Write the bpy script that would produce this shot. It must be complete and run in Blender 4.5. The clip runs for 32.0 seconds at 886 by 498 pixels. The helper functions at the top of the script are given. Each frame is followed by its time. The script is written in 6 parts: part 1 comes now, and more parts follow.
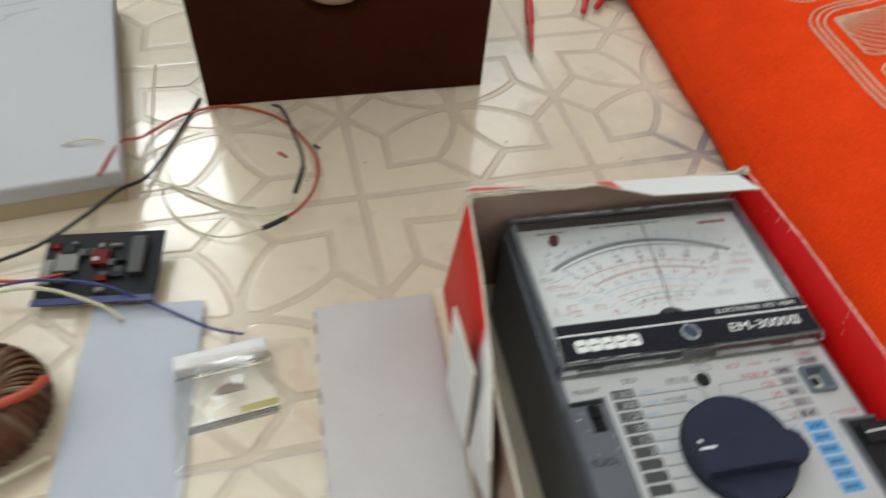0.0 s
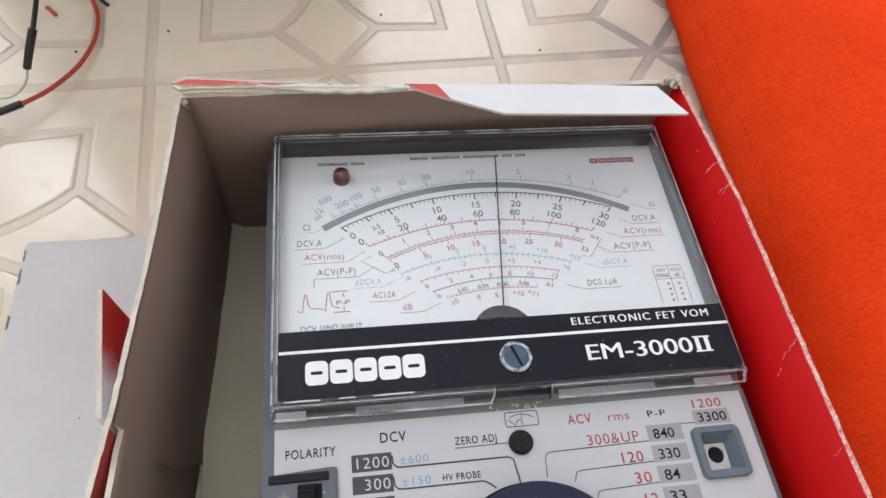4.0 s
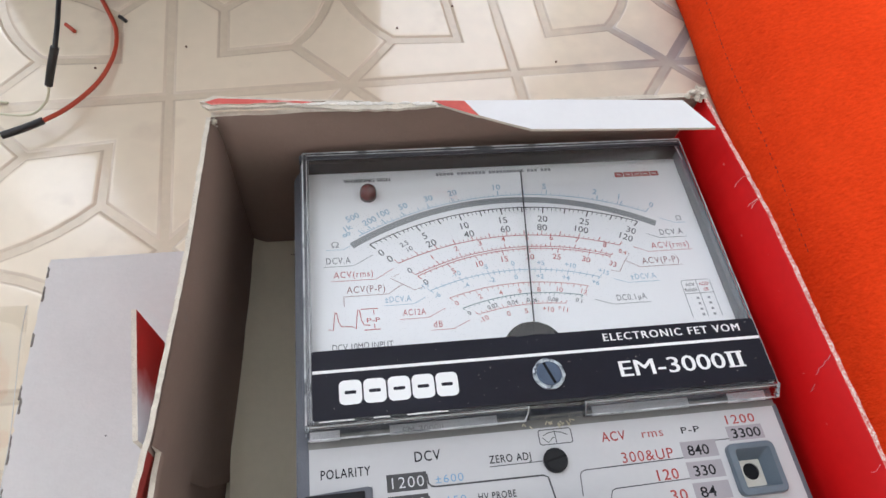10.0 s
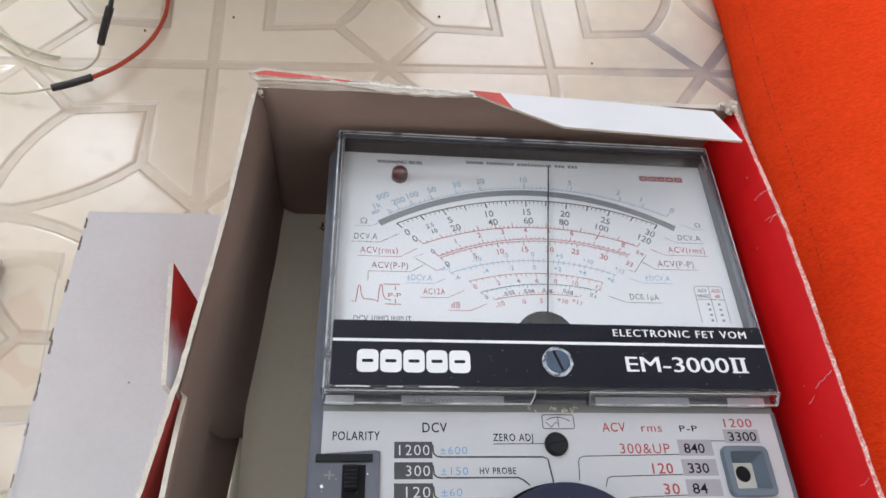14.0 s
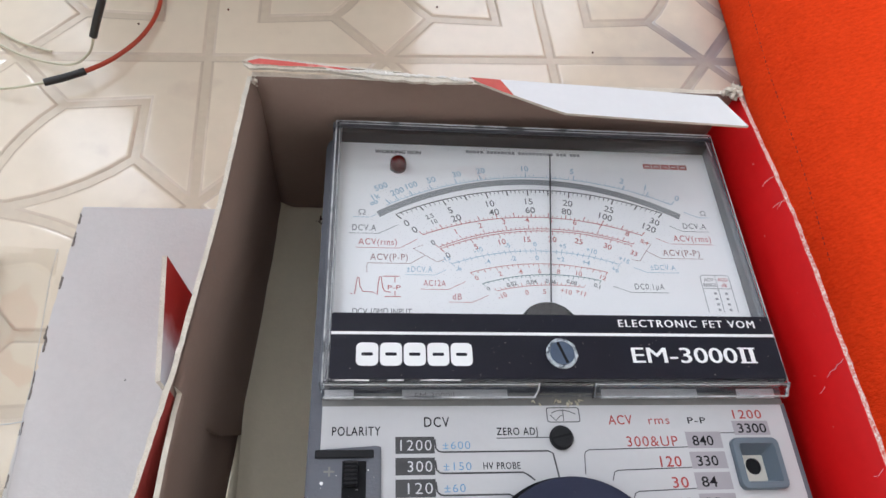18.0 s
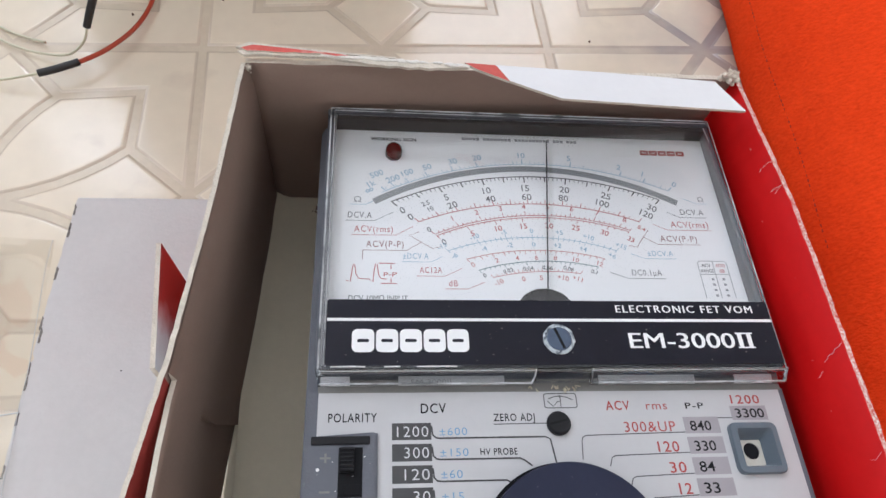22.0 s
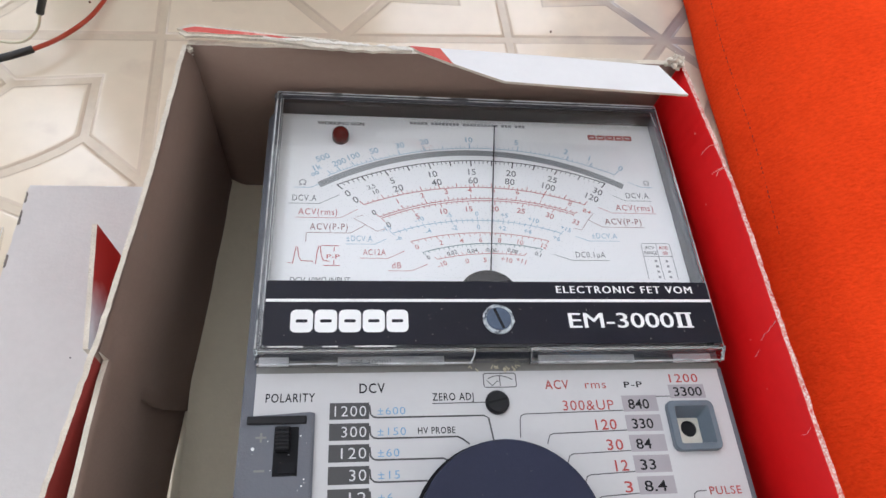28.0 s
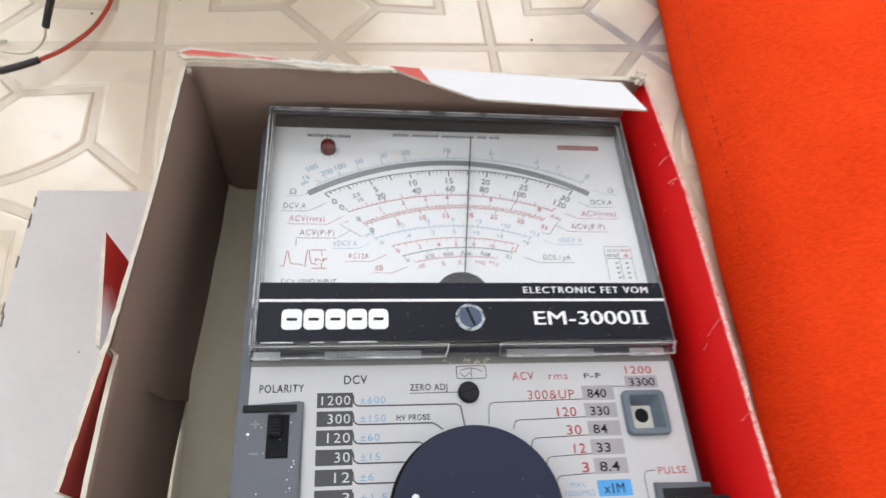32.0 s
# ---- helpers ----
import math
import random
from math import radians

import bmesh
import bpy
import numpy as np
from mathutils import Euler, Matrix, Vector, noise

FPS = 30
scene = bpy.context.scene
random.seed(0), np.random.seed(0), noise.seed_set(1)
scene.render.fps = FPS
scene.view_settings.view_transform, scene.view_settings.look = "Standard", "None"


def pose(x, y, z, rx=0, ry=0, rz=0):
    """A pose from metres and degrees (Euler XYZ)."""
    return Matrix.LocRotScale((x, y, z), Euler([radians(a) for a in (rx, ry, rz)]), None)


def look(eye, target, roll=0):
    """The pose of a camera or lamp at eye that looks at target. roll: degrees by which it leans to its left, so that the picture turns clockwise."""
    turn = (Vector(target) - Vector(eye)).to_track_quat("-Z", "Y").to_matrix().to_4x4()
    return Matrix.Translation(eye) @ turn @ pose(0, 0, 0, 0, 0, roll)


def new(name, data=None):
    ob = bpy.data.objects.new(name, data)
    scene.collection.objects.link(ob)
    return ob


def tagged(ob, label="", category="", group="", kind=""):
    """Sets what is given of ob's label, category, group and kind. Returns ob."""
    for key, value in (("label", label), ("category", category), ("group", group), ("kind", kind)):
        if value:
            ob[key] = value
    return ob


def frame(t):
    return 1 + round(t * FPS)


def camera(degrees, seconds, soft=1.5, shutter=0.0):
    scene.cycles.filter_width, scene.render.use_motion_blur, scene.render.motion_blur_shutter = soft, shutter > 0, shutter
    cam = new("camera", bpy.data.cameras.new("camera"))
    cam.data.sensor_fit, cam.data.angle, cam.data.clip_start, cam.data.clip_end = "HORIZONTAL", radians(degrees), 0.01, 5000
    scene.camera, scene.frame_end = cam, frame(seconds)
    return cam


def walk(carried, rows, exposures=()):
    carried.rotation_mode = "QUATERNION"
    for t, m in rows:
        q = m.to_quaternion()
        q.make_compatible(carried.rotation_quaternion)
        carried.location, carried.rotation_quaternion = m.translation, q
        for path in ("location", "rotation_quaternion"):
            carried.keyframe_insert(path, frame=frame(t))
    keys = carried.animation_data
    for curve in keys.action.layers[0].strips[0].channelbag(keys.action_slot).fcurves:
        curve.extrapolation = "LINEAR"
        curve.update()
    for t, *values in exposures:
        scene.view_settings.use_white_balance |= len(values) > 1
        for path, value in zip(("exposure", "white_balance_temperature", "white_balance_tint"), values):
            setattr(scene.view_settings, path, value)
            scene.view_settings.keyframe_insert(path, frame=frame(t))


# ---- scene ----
cam = camera(65.96, 32.0, soft=1.5, shutter=0.55)
# seconds, place in metres, turn in degrees
PATH = [
    (0.0, -0.1484, -0.1380, 0.3141, 40.62, -3.77, -10.40),
    (0.2, -0.1229, -0.1304, 0.3064, 41.53, -5.92, -9.39),
    (0.5, -0.0927, -0.1139, 0.3107, 38.52, -9.68, -7.39),
    (0.6, -0.0890, -0.1114, 0.3063, 38.39, -10.33, -6.79),
    (0.8, -0.0772, -0.1050, 0.2920, 36.86, -9.71, -5.90),
    (1.0, -0.0600, -0.0930, 0.2702, 34.80, -9.40, -6.27),
    (1.1, -0.0533, -0.0878, 0.2610, 33.58, -9.24, -6.54),
    (1.5, -0.0352, -0.0700, 0.2434, 33.22, -8.22, -6.89),
    (1.7, -0.0379, -0.0708, 0.2425, 33.31, -8.34, -5.58),
    (2.0, -0.0355, -0.0674, 0.2399, 32.25, -7.43, -5.69),
    (2.5, -0.0354, -0.0634, 0.2359, 31.62, -6.49, -6.13),
    (3.0, -0.0339, -0.0620, 0.2330, 31.32, -6.34, -6.24),
    (3.5, -0.0359, -0.0612, 0.2347, 31.10, -5.74, -6.38),
    (5.5, -0.0410, -0.0566, 0.2333, 31.11, -4.50, -6.42),
    (6.0, -0.0403, -0.0574, 0.2332, 31.24, -4.28, -6.55),
    (6.5, -0.0420, -0.0577, 0.2325, 31.25, -4.42, -6.21),
    (7.0, -0.0432, -0.0563, 0.2338, 31.36, -4.17, -6.51),
    (7.5, -0.0435, -0.0562, 0.2332, 31.39, -4.24, -6.67),
    (8.0, -0.0458, -0.0554, 0.2337, 31.48, -4.26, -6.37),
    (8.5, -0.0457, -0.0556, 0.2353, 31.53, -4.13, -6.58),
    (9.0, -0.0458, -0.0571, 0.2354, 31.64, -4.56, -6.41),
    (9.5, -0.0450, -0.0569, 0.2341, 31.63, -4.78, -6.42),
    (10.0, -0.0452, -0.0567, 0.2352, 31.64, -4.76, -6.65),
    (10.5, -0.0469, -0.0546, 0.2375, 31.75, -4.90, -6.52),
    (11.0, -0.0476, -0.0540, 0.2369, 31.90, -4.79, -6.34),
    (11.5, -0.0470, -0.0549, 0.2365, 32.00, -4.87, -6.29),
    (12.0, -0.0465, -0.0548, 0.2363, 32.09, -4.85, -6.37),
    (12.5, -0.0473, -0.0542, 0.2355, 32.12, -5.04, -6.04),
    (13.0, -0.0474, -0.0549, 0.2378, 32.30, -5.19, -5.02),
    (13.5, -0.0483, -0.0611, 0.2455, 31.16, -6.07, -2.27),
    (14.0, -0.0482, -0.0623, 0.2404, 30.38, -6.34, -1.34),
    (14.5, -0.0468, -0.0613, 0.2380, 30.04, -5.57, -1.77),
    (15.0, -0.0474, -0.0605, 0.2379, 30.24, -5.50, -1.92),
    (15.5, -0.0471, -0.0603, 0.2379, 30.39, -5.43, -2.09),
    (17.5, -0.0471, -0.0603, 0.2365, 30.60, -6.02, -2.03),
    (18.0, -0.0476, -0.0616, 0.2357, 30.19, -5.99, -1.85),
    (18.5, -0.0483, -0.0614, 0.2369, 30.02, -6.06, -1.83),
    (19.0, -0.0472, -0.0611, 0.2354, 29.71, -5.99, -2.19),
    (19.5, -0.0472, -0.0606, 0.2349, 29.53, -5.99, -2.21),
    (20.0, -0.0480, -0.0610, 0.2355, 29.56, -6.08, -2.08),
    (20.5, -0.0490, -0.0611, 0.2352, 29.73, -5.89, -2.05),
    (21.0, -0.0472, -0.0620, 0.2345, 29.88, -5.83, -2.15),
    (21.5, -0.0465, -0.0624, 0.2334, 29.87, -5.95, -2.21),
    (22.0, -0.0467, -0.0633, 0.2337, 29.86, -5.92, -2.17),
    (22.5, -0.0457, -0.0644, 0.2330, 29.77, -5.60, -2.41),
    (23.0, -0.0440, -0.0661, 0.2343, 29.76, -5.93, -2.24),
    (23.5, -0.0431, -0.0651, 0.2334, 29.63, -6.44, -2.44),
    (24.0, -0.0438, -0.0658, 0.2336, 29.65, -6.53, -2.35),
    (24.5, -0.0397, -0.0676, 0.2311, 29.44, -6.55, -2.67),
    (25.0, -0.0371, -0.0692, 0.2316, 29.24, -6.67, -2.82),
    (25.5, -0.0376, -0.0687, 0.2312, 29.23, -6.86, -2.61),
    (27.5, -0.0339, -0.0682, 0.2318, 29.54, -6.51, -3.13),
    (28.0, -0.0348, -0.0681, 0.2332, 29.84, -6.80, -2.89),
    (28.5, -0.0346, -0.0685, 0.2310, 29.50, -6.74, -2.57),
    (29.0, -0.0330, -0.0695, 0.2316, 29.20, -6.74, -2.84),
    (29.5, -0.0340, -0.0699, 0.2298, 29.01, -6.99, -2.58),
    (30.0, -0.0342, -0.0695, 0.2289, 28.58, -7.03, -2.67),
    (30.5, -0.0298, -0.0728, 0.2330, 28.55, -7.37, -3.46),
    (31.0, -0.0346, -0.0708, 0.2297, 28.27, -7.52, -2.98),
    (31.5, -0.0361, -0.0703, 0.2336, 28.60, -7.16, -2.63),
    (32.0, -0.0314, -0.0738, 0.2515, 29.06, -6.94, -3.08),
]
walk(cam, [(t, pose(*row)) for t, *row in PATH], exposures=[(0.0, -0.55, 6480, 5.4), (0.8, -0.45, 6480, 6.6), (1.7, -0.30, 6270, 11.6), (9.0, -0.26, 6130, 13.2), (15.0, -0.31, 6090, 13.8), (25.0, -0.27, 6110, 14.2), (27.0, -0.26, 6130, 14.2), (29.0, -0.16, 6170, 14), (30.6, -0.08, 6260, 13.3), (32.0, -0.06, 6300, 12)])

MM = 0.001
rng = random.Random(7)

# ---- daylight: two windows ahead and one to the side, the sky outside them ----
world = bpy.data.worlds.new("world")
scene.world = world
world.use_nodes = True
wn = world.node_tree
sky = wn.nodes.new("ShaderNodeTexSky")
sky.sky_type = "NISHITA"
sky.sun_disc = False
sky.sun_elevation, sky.sun_rotation = radians(48), radians(200)
wn.links.new(sky.outputs["Color"], wn.nodes["Background"].inputs["Color"])
wn.nodes["Background"].inputs["Strength"].default_value = 0.12

# area lamps stand in the four window openings for the sky's light
WINDOW = dict(x0=-1.12, x1=-0.32, z0=1.20, z1=2.10)
TRANSOM = dict(x0=-1.55, x1=-0.58, z0=2.18, z1=2.78)
SECOND = dict(x0=0.05, x1=0.75, z0=1.00, z1=2.10)
SIDE = dict(y0=-0.5, y1=1.7, z0=0.95, z1=2.42)


def window_lamp(name, place, target, size_x, size_y, watts, colour):
    data = bpy.data.lights.new(name, "AREA")
    data.shape, data.size, data.size_y, data.energy, data.color = "RECTANGLE", size_x, size_y, watts, colour
    ob = new(name, data)
    ob.matrix_world = look(place, target)
    return ob


for place, target, width, height, watts, colour in (
    ((-0.72, 1.97, 1.65), (-0.72, 0.0, 1.80), 0.74, 0.84, 25.0, (0.94, 0.975, 1.0)),
    ((-1.065, 1.97, 2.48), (-1.065, 0.0, 2.30), 0.91, 0.54, 9.5, (0.92, 0.97, 1.0)),
    ((0.40, 1.97, 1.55), (0.40, 0.0, 1.75), 0.64, 1.04, 8.5, (0.95, 0.975, 1.0)),
    ((-1.56, 0.60, 1.685), (0.0, 0.60, 2.60), 2.14, 1.41, 44.0, (0.90, 0.96, 1.0)),
):
    window_lamp("window_light", place, target, width, height, watts, colour)


# ---- materials ----
def nodes_of(name):
    m = bpy.data.materials.new(name)
    m.use_nodes = True
    return m, m.node_tree, m.node_tree.nodes["Principled BSDF"]


def mat(name, colour, rough=0.5, metal=0.0, vary=0.08, scale=60.0, bump=0.0, bump_scale=400.0, coat=0.0, speck=None, wear=None, random_tone=0.0, spec=0.5):
    """A surface with tone variation at two scales, fine relief and, if wanted, specks or wear of another colour."""
    m, tree, bsdf = nodes_of(name)
    n, l = tree.nodes, tree.links
    co = n.new("ShaderNodeTexCoord")
    big = n.new("ShaderNodeTexNoise")
    big.inputs["Scale"].default_value, big.inputs["Detail"].default_value = scale, 5
    l.new(co.outputs["Object"], big.inputs["Vector"])
    fine = n.new("ShaderNodeTexNoise")
    fine.inputs["Scale"].default_value, fine.inputs["Detail"].default_value = scale * 14, 3
    l.new(co.outputs["Object"], fine.inputs["Vector"])
    add = n.new("ShaderNodeMath")
    add.operation = "ADD"
    l.new(big.outputs["Fac"], add.inputs[0])
    half = n.new("ShaderNodeMath")
    half.operation, half.inputs[1].default_value = "MULTIPLY", 0.5
    l.new(fine.outputs["Fac"], half.inputs[0])
    l.new(half.outputs[0], add.inputs[1])
    ramp = n.new("ShaderNodeMapRange")
    ramp.inputs["From Min"].default_value, ramp.inputs["From Max"].default_value = 0.4, 1.1
    ramp.inputs["To Min"].default_value, ramp.inputs["To Max"].default_value = 1 - vary, 1 + vary
    l.new(add.outputs[0], ramp.inputs["Value"])
    hsv = n.new("ShaderNodeHueSaturation")
    hsv.inputs["Color"].default_value = (*colour, 1)
    tone = ramp.outputs["Result"]
    if random_tone:
        info = n.new("ShaderNodeObjectInfo")
        rr = n.new("ShaderNodeMapRange")
        rr.inputs["To Min"].default_value, rr.inputs["To Max"].default_value = 1 - random_tone, 1 + random_tone
        l.new(info.outputs["Random"], rr.inputs["Value"])
        mul = n.new("ShaderNodeMath")
        mul.operation = "MULTIPLY"
        l.new(tone, mul.inputs[0])
        l.new(rr.outputs["Result"], mul.inputs[1])
        tone = mul.outputs[0]
    l.new(tone, hsv.inputs["Value"])
    colour_out = hsv.outputs["Color"]
    for extra in (speck, wear):
        if extra:
            c2, s2, low, high = extra
            nz = n.new("ShaderNodeTexNoise")
            nz.inputs["Scale"].default_value, nz.inputs["Detail"].default_value = s2, 4
            l.new(co.outputs["Object"], nz.inputs["Vector"])
            mr = n.new("ShaderNodeMapRange")
            mr.inputs["From Min"].default_value, mr.inputs["From Max"].default_value = low, high
            l.new(nz.outputs["Fac"], mr.inputs["Value"])
            mix = n.new("ShaderNodeMix")
            mix.data_type = "RGBA"
            l.new(mr.outputs["Result"], mix.inputs["Factor"])
            l.new(colour_out, mix.inputs["A"])
            mix.inputs["B"].default_value = (*c2, 1)
            colour_out = mix.outputs["Result"]
    l.new(colour_out, bsdf.inputs["Base Color"])
    bsdf.inputs["Roughness"].default_value, bsdf.inputs["Metallic"].default_value = rough, metal
    bsdf.inputs["Coat Weight"].default_value = coat
    bsdf.inputs["Specular IOR Level"].default_value = spec
    if bump:
        bn = n.new("ShaderNodeTexNoise")
        bn.inputs["Scale"].default_value, bn.inputs["Detail"].default_value = bump_scale, 4
        l.new(co.outputs["Object"], bn.inputs["Vector"])
        bp = n.new("ShaderNodeBump")
        bp.inputs["Strength"].default_value, bp.inputs["Distance"].default_value = bump, 0.001
        l.new(bn.outputs["Fac"], bp.inputs["Height"])
        l.new(bp.outputs["Normal"], bsdf.inputs["Normal"])
    return m


def tint_round(m, x, y, reach, colour, amount):
    """Mixes a colour in round a place on the floor, with an uneven outline."""
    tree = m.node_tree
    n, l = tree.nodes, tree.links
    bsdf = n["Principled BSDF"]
    untinted = bsdf.inputs["Base Color"].links[0].from_socket
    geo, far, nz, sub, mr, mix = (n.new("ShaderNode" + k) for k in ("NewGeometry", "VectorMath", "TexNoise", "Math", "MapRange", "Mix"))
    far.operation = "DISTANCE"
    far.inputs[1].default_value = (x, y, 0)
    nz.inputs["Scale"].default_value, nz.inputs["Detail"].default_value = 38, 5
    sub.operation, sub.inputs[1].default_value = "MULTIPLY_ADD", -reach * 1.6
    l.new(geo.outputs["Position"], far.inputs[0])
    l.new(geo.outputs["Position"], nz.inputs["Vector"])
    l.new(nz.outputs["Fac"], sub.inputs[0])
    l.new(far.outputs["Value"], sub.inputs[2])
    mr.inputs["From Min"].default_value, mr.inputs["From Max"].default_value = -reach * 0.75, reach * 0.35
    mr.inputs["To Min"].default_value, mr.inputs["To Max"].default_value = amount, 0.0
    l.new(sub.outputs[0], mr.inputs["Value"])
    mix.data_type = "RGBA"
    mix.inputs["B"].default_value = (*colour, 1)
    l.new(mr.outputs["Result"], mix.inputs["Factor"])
    l.new(untinted, mix.inputs["A"])
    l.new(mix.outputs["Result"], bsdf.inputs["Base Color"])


def glass(name, colour=(1, 1, 1), rough=0.02, ior=1.49):
    m, tree, bsdf = nodes_of(name)
    bsdf.inputs["Base Color"].default_value = (*colour, 1)
    bsdf.inputs["Transmission Weight"].default_value = 1.0
    bsdf.inputs["Roughness"].default_value, bsdf.inputs["IOR"].default_value = rough, ior
    return m


def film_material(name):
    """Thin clear plastic: mostly see-through, with a crinkled gloss."""
    m, tree, bsdf = nodes_of(name)
    n, l = tree.nodes, tree.links
    clear, gloss, mix = n.new("ShaderNodeBsdfTransparent"), n.new("ShaderNodeBsdfGlossy"), n.new("ShaderNodeMixShader")
    clear.inputs["Color"].default_value = (0.97, 0.96, 0.93, 1)
    gloss.inputs["Roughness"].default_value = 0.10
    noise_map, bp = n.new("ShaderNodeTexNoise"), n.new("ShaderNodeBump")
    noise_map.inputs["Scale"].default_value, noise_map.inputs["Detail"].default_value = 26, 2
    bp.inputs["Strength"].default_value, bp.inputs["Distance"].default_value = 0.8, 0.005
    co = n.new("ShaderNodeTexCoord")
    l.new(co.outputs["Object"], noise_map.inputs["Vector"])
    l.new(noise_map.outputs["Fac"], bp.inputs["Height"])
    l.new(bp.outputs["Normal"], gloss.inputs["Normal"])
    mix.inputs["Fac"].default_value = 0.11
    l.new(clear.outputs[0], mix.inputs[1])
    l.new(gloss.outputs[0], mix.inputs[2])
    l.new(mix.outputs[0], n["Material Output"].inputs["Surface"])
    return m


def fading_print(name, first, second, y_first, y_second):
    """Card print that fades from one colour to another along y."""
    m, tree, bsdf = nodes_of(name)
    n, l = tree.nodes, tree.links
    co, sep, mr, mix, nz, add = (n.new("ShaderNode" + k) for k in ("TexCoord", "SeparateXYZ", "MapRange", "Mix", "TexNoise", "Math"))
    nz.inputs["Scale"].default_value = 220
    add.operation = "MULTIPLY_ADD"
    add.inputs[1].default_value = 0.006
    mr.inputs["From Min"].default_value, mr.inputs["From Max"].default_value = y_first * MM + 0.003, y_second * MM + 0.003
    mix.data_type = "RGBA"
    mix.inputs["A"].default_value, mix.inputs["B"].default_value = (*first, 1), (*second, 1)
    l.new(co.outputs["Object"], sep.inputs["Vector"])
    l.new(co.outputs["Object"], nz.inputs["Vector"])
    l.new(nz.outputs["Fac"], add.inputs[0])
    l.new(sep.outputs["Y"], add.inputs[2])
    l.new(add.outputs[0], mr.inputs["Value"])
    l.new(mr.outputs["Result"], mix.inputs["Factor"])
    l.new(mix.outputs["Result"], bsdf.inputs["Base Color"])
    bsdf.inputs["Roughness"].default_value = 0.55
    bsdf.inputs["Specular IOR Level"].default_value = 0.25
    return m


def fabric(name, light, dark):
    """Brushed suede: short nap strokes over soft rubbed patches, with relief at both scales."""
    m, tree, bsdf = nodes_of(name)
    n, l = tree.nodes, tree.links
    co = n.new("ShaderNodeTexCoord")
    stretch = n.new("ShaderNodeMapping")
    stretch.inputs["Scale"].default_value = (1.0, 2.3, 1.6)
    stretch.inputs["Rotation"].default_value = (0, 0, radians(-20))
    l.new(co.outputs["Object"], stretch.inputs["Vector"])
    nap, patch, grain = (n.new("ShaderNodeTexNoise") for _ in range(3))
    for node, size, detail in ((nap, 330, 5), (patch, 24, 4), (grain, 900, 2)):
        node.inputs["Scale"].default_value, node.inputs["Detail"].default_value = size, detail
        node.inputs["Roughness"].default_value = 0.62
    l.new(stretch.outputs["Vector"], nap.inputs["Vector"])
    l.new(co.outputs["Object"], patch.inputs["Vector"])
    l.new(stretch.outputs["Vector"], grain.inputs["Vector"])
    half = n.new("ShaderNodeMath")
    half.operation, half.inputs[1].default_value = "MULTIPLY_ADD", 0.75
    l.new(patch.outputs["Fac"], half.inputs[0])
    l.new(nap.outputs["Fac"], half.inputs[2])
    mr = n.new("ShaderNodeMapRange")
    mr.inputs["From Min"].default_value, mr.inputs["From Max"].default_value = 0.62, 1.10
    l.new(half.outputs[0], mr.inputs["Value"])
    mix = n.new("ShaderNodeMix")
    mix.data_type = "RGBA"
    mix.inputs["A"].default_value, mix.inputs["B"].default_value = (*dark, 1), (*light, 1)
    l.new(mr.outputs["Result"], mix.inputs["Factor"])
    l.new(mix.outputs["Result"], bsdf.inputs["Base Color"])
    soft = n.new("ShaderNodeMath")
    soft.operation, soft.inputs[1].default_value = "MULTIPLY_ADD", 0.35
    l.new(grain.outputs["Fac"], soft.inputs[0])
    l.new(nap.outputs["Fac"], soft.inputs[2])
    bp = n.new("ShaderNodeBump")
    bp.inputs["Strength"].default_value, bp.inputs["Distance"].default_value = 0.85, 0.0014
    l.new(soft.outputs[0], bp.inputs["Height"])
    l.new(bp.outputs["Normal"], bsdf.inputs["Normal"])
    bsdf.inputs["Roughness"].default_value, bsdf.inputs["Specular IOR Level"].default_value = 0.9, 0.05
    return m


WALL_PRINT = fading_print("faded_wall_print", (0.60, 0.022, 0.014), (0.74, 0.72, 0.72), 11, 3)
LEAF_PRINT = fading_print("faded_red_print", (0.45, 0.080, 0.070), (0.72, 0.70, 0.71), 11, 3)
VINYL = mat("vinyl_pad", (0.785, 0.675, 0.522), 0.145, spec=0.75, vary=0.07, scale=9, bump=0.05, bump_scale=70, speck=((0.62, 0.51, 0.40), 26, 0.58, 0.75), random_tone=0.02)
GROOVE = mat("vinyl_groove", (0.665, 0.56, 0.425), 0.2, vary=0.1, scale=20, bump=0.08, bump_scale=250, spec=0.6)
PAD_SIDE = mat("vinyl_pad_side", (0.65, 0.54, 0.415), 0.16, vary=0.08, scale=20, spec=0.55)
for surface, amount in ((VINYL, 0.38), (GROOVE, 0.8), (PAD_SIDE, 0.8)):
    tint_round(surface, 0.124, 0.196, 0.060, (0.24, 0.215, 0.24), amount)
BOARD = mat("grey_board", (0.63, 0.60, 0.585), 0.75, vary=0.06, scale=30, bump=0.1, bump_scale=900)
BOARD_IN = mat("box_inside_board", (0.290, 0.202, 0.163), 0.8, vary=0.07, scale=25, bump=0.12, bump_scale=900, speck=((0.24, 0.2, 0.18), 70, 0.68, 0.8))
OLIVE = mat("box_bottom_board", (0.83, 0.76, 0.60), 0.7, vary=0.06, scale=30, bump=0.1, bump_scale=900)
TORN_DARK = mat("dark_torn_fibre", (0.20, 0.175, 0.155), 0.9, vary=0.3, scale=300, bump=0.4, bump_scale=900)
EDGE = mat("torn_card_edge", (0.68, 0.615, 0.52), 0.9, vary=0.2, scale=180, bump=0.6, bump_scale=700)
FIBRE = mat("pale_paper_fibre", (0.80, 0.76, 0.70), 0.9, vary=0.1, scale=200, bump=0.4, bump_scale=900)
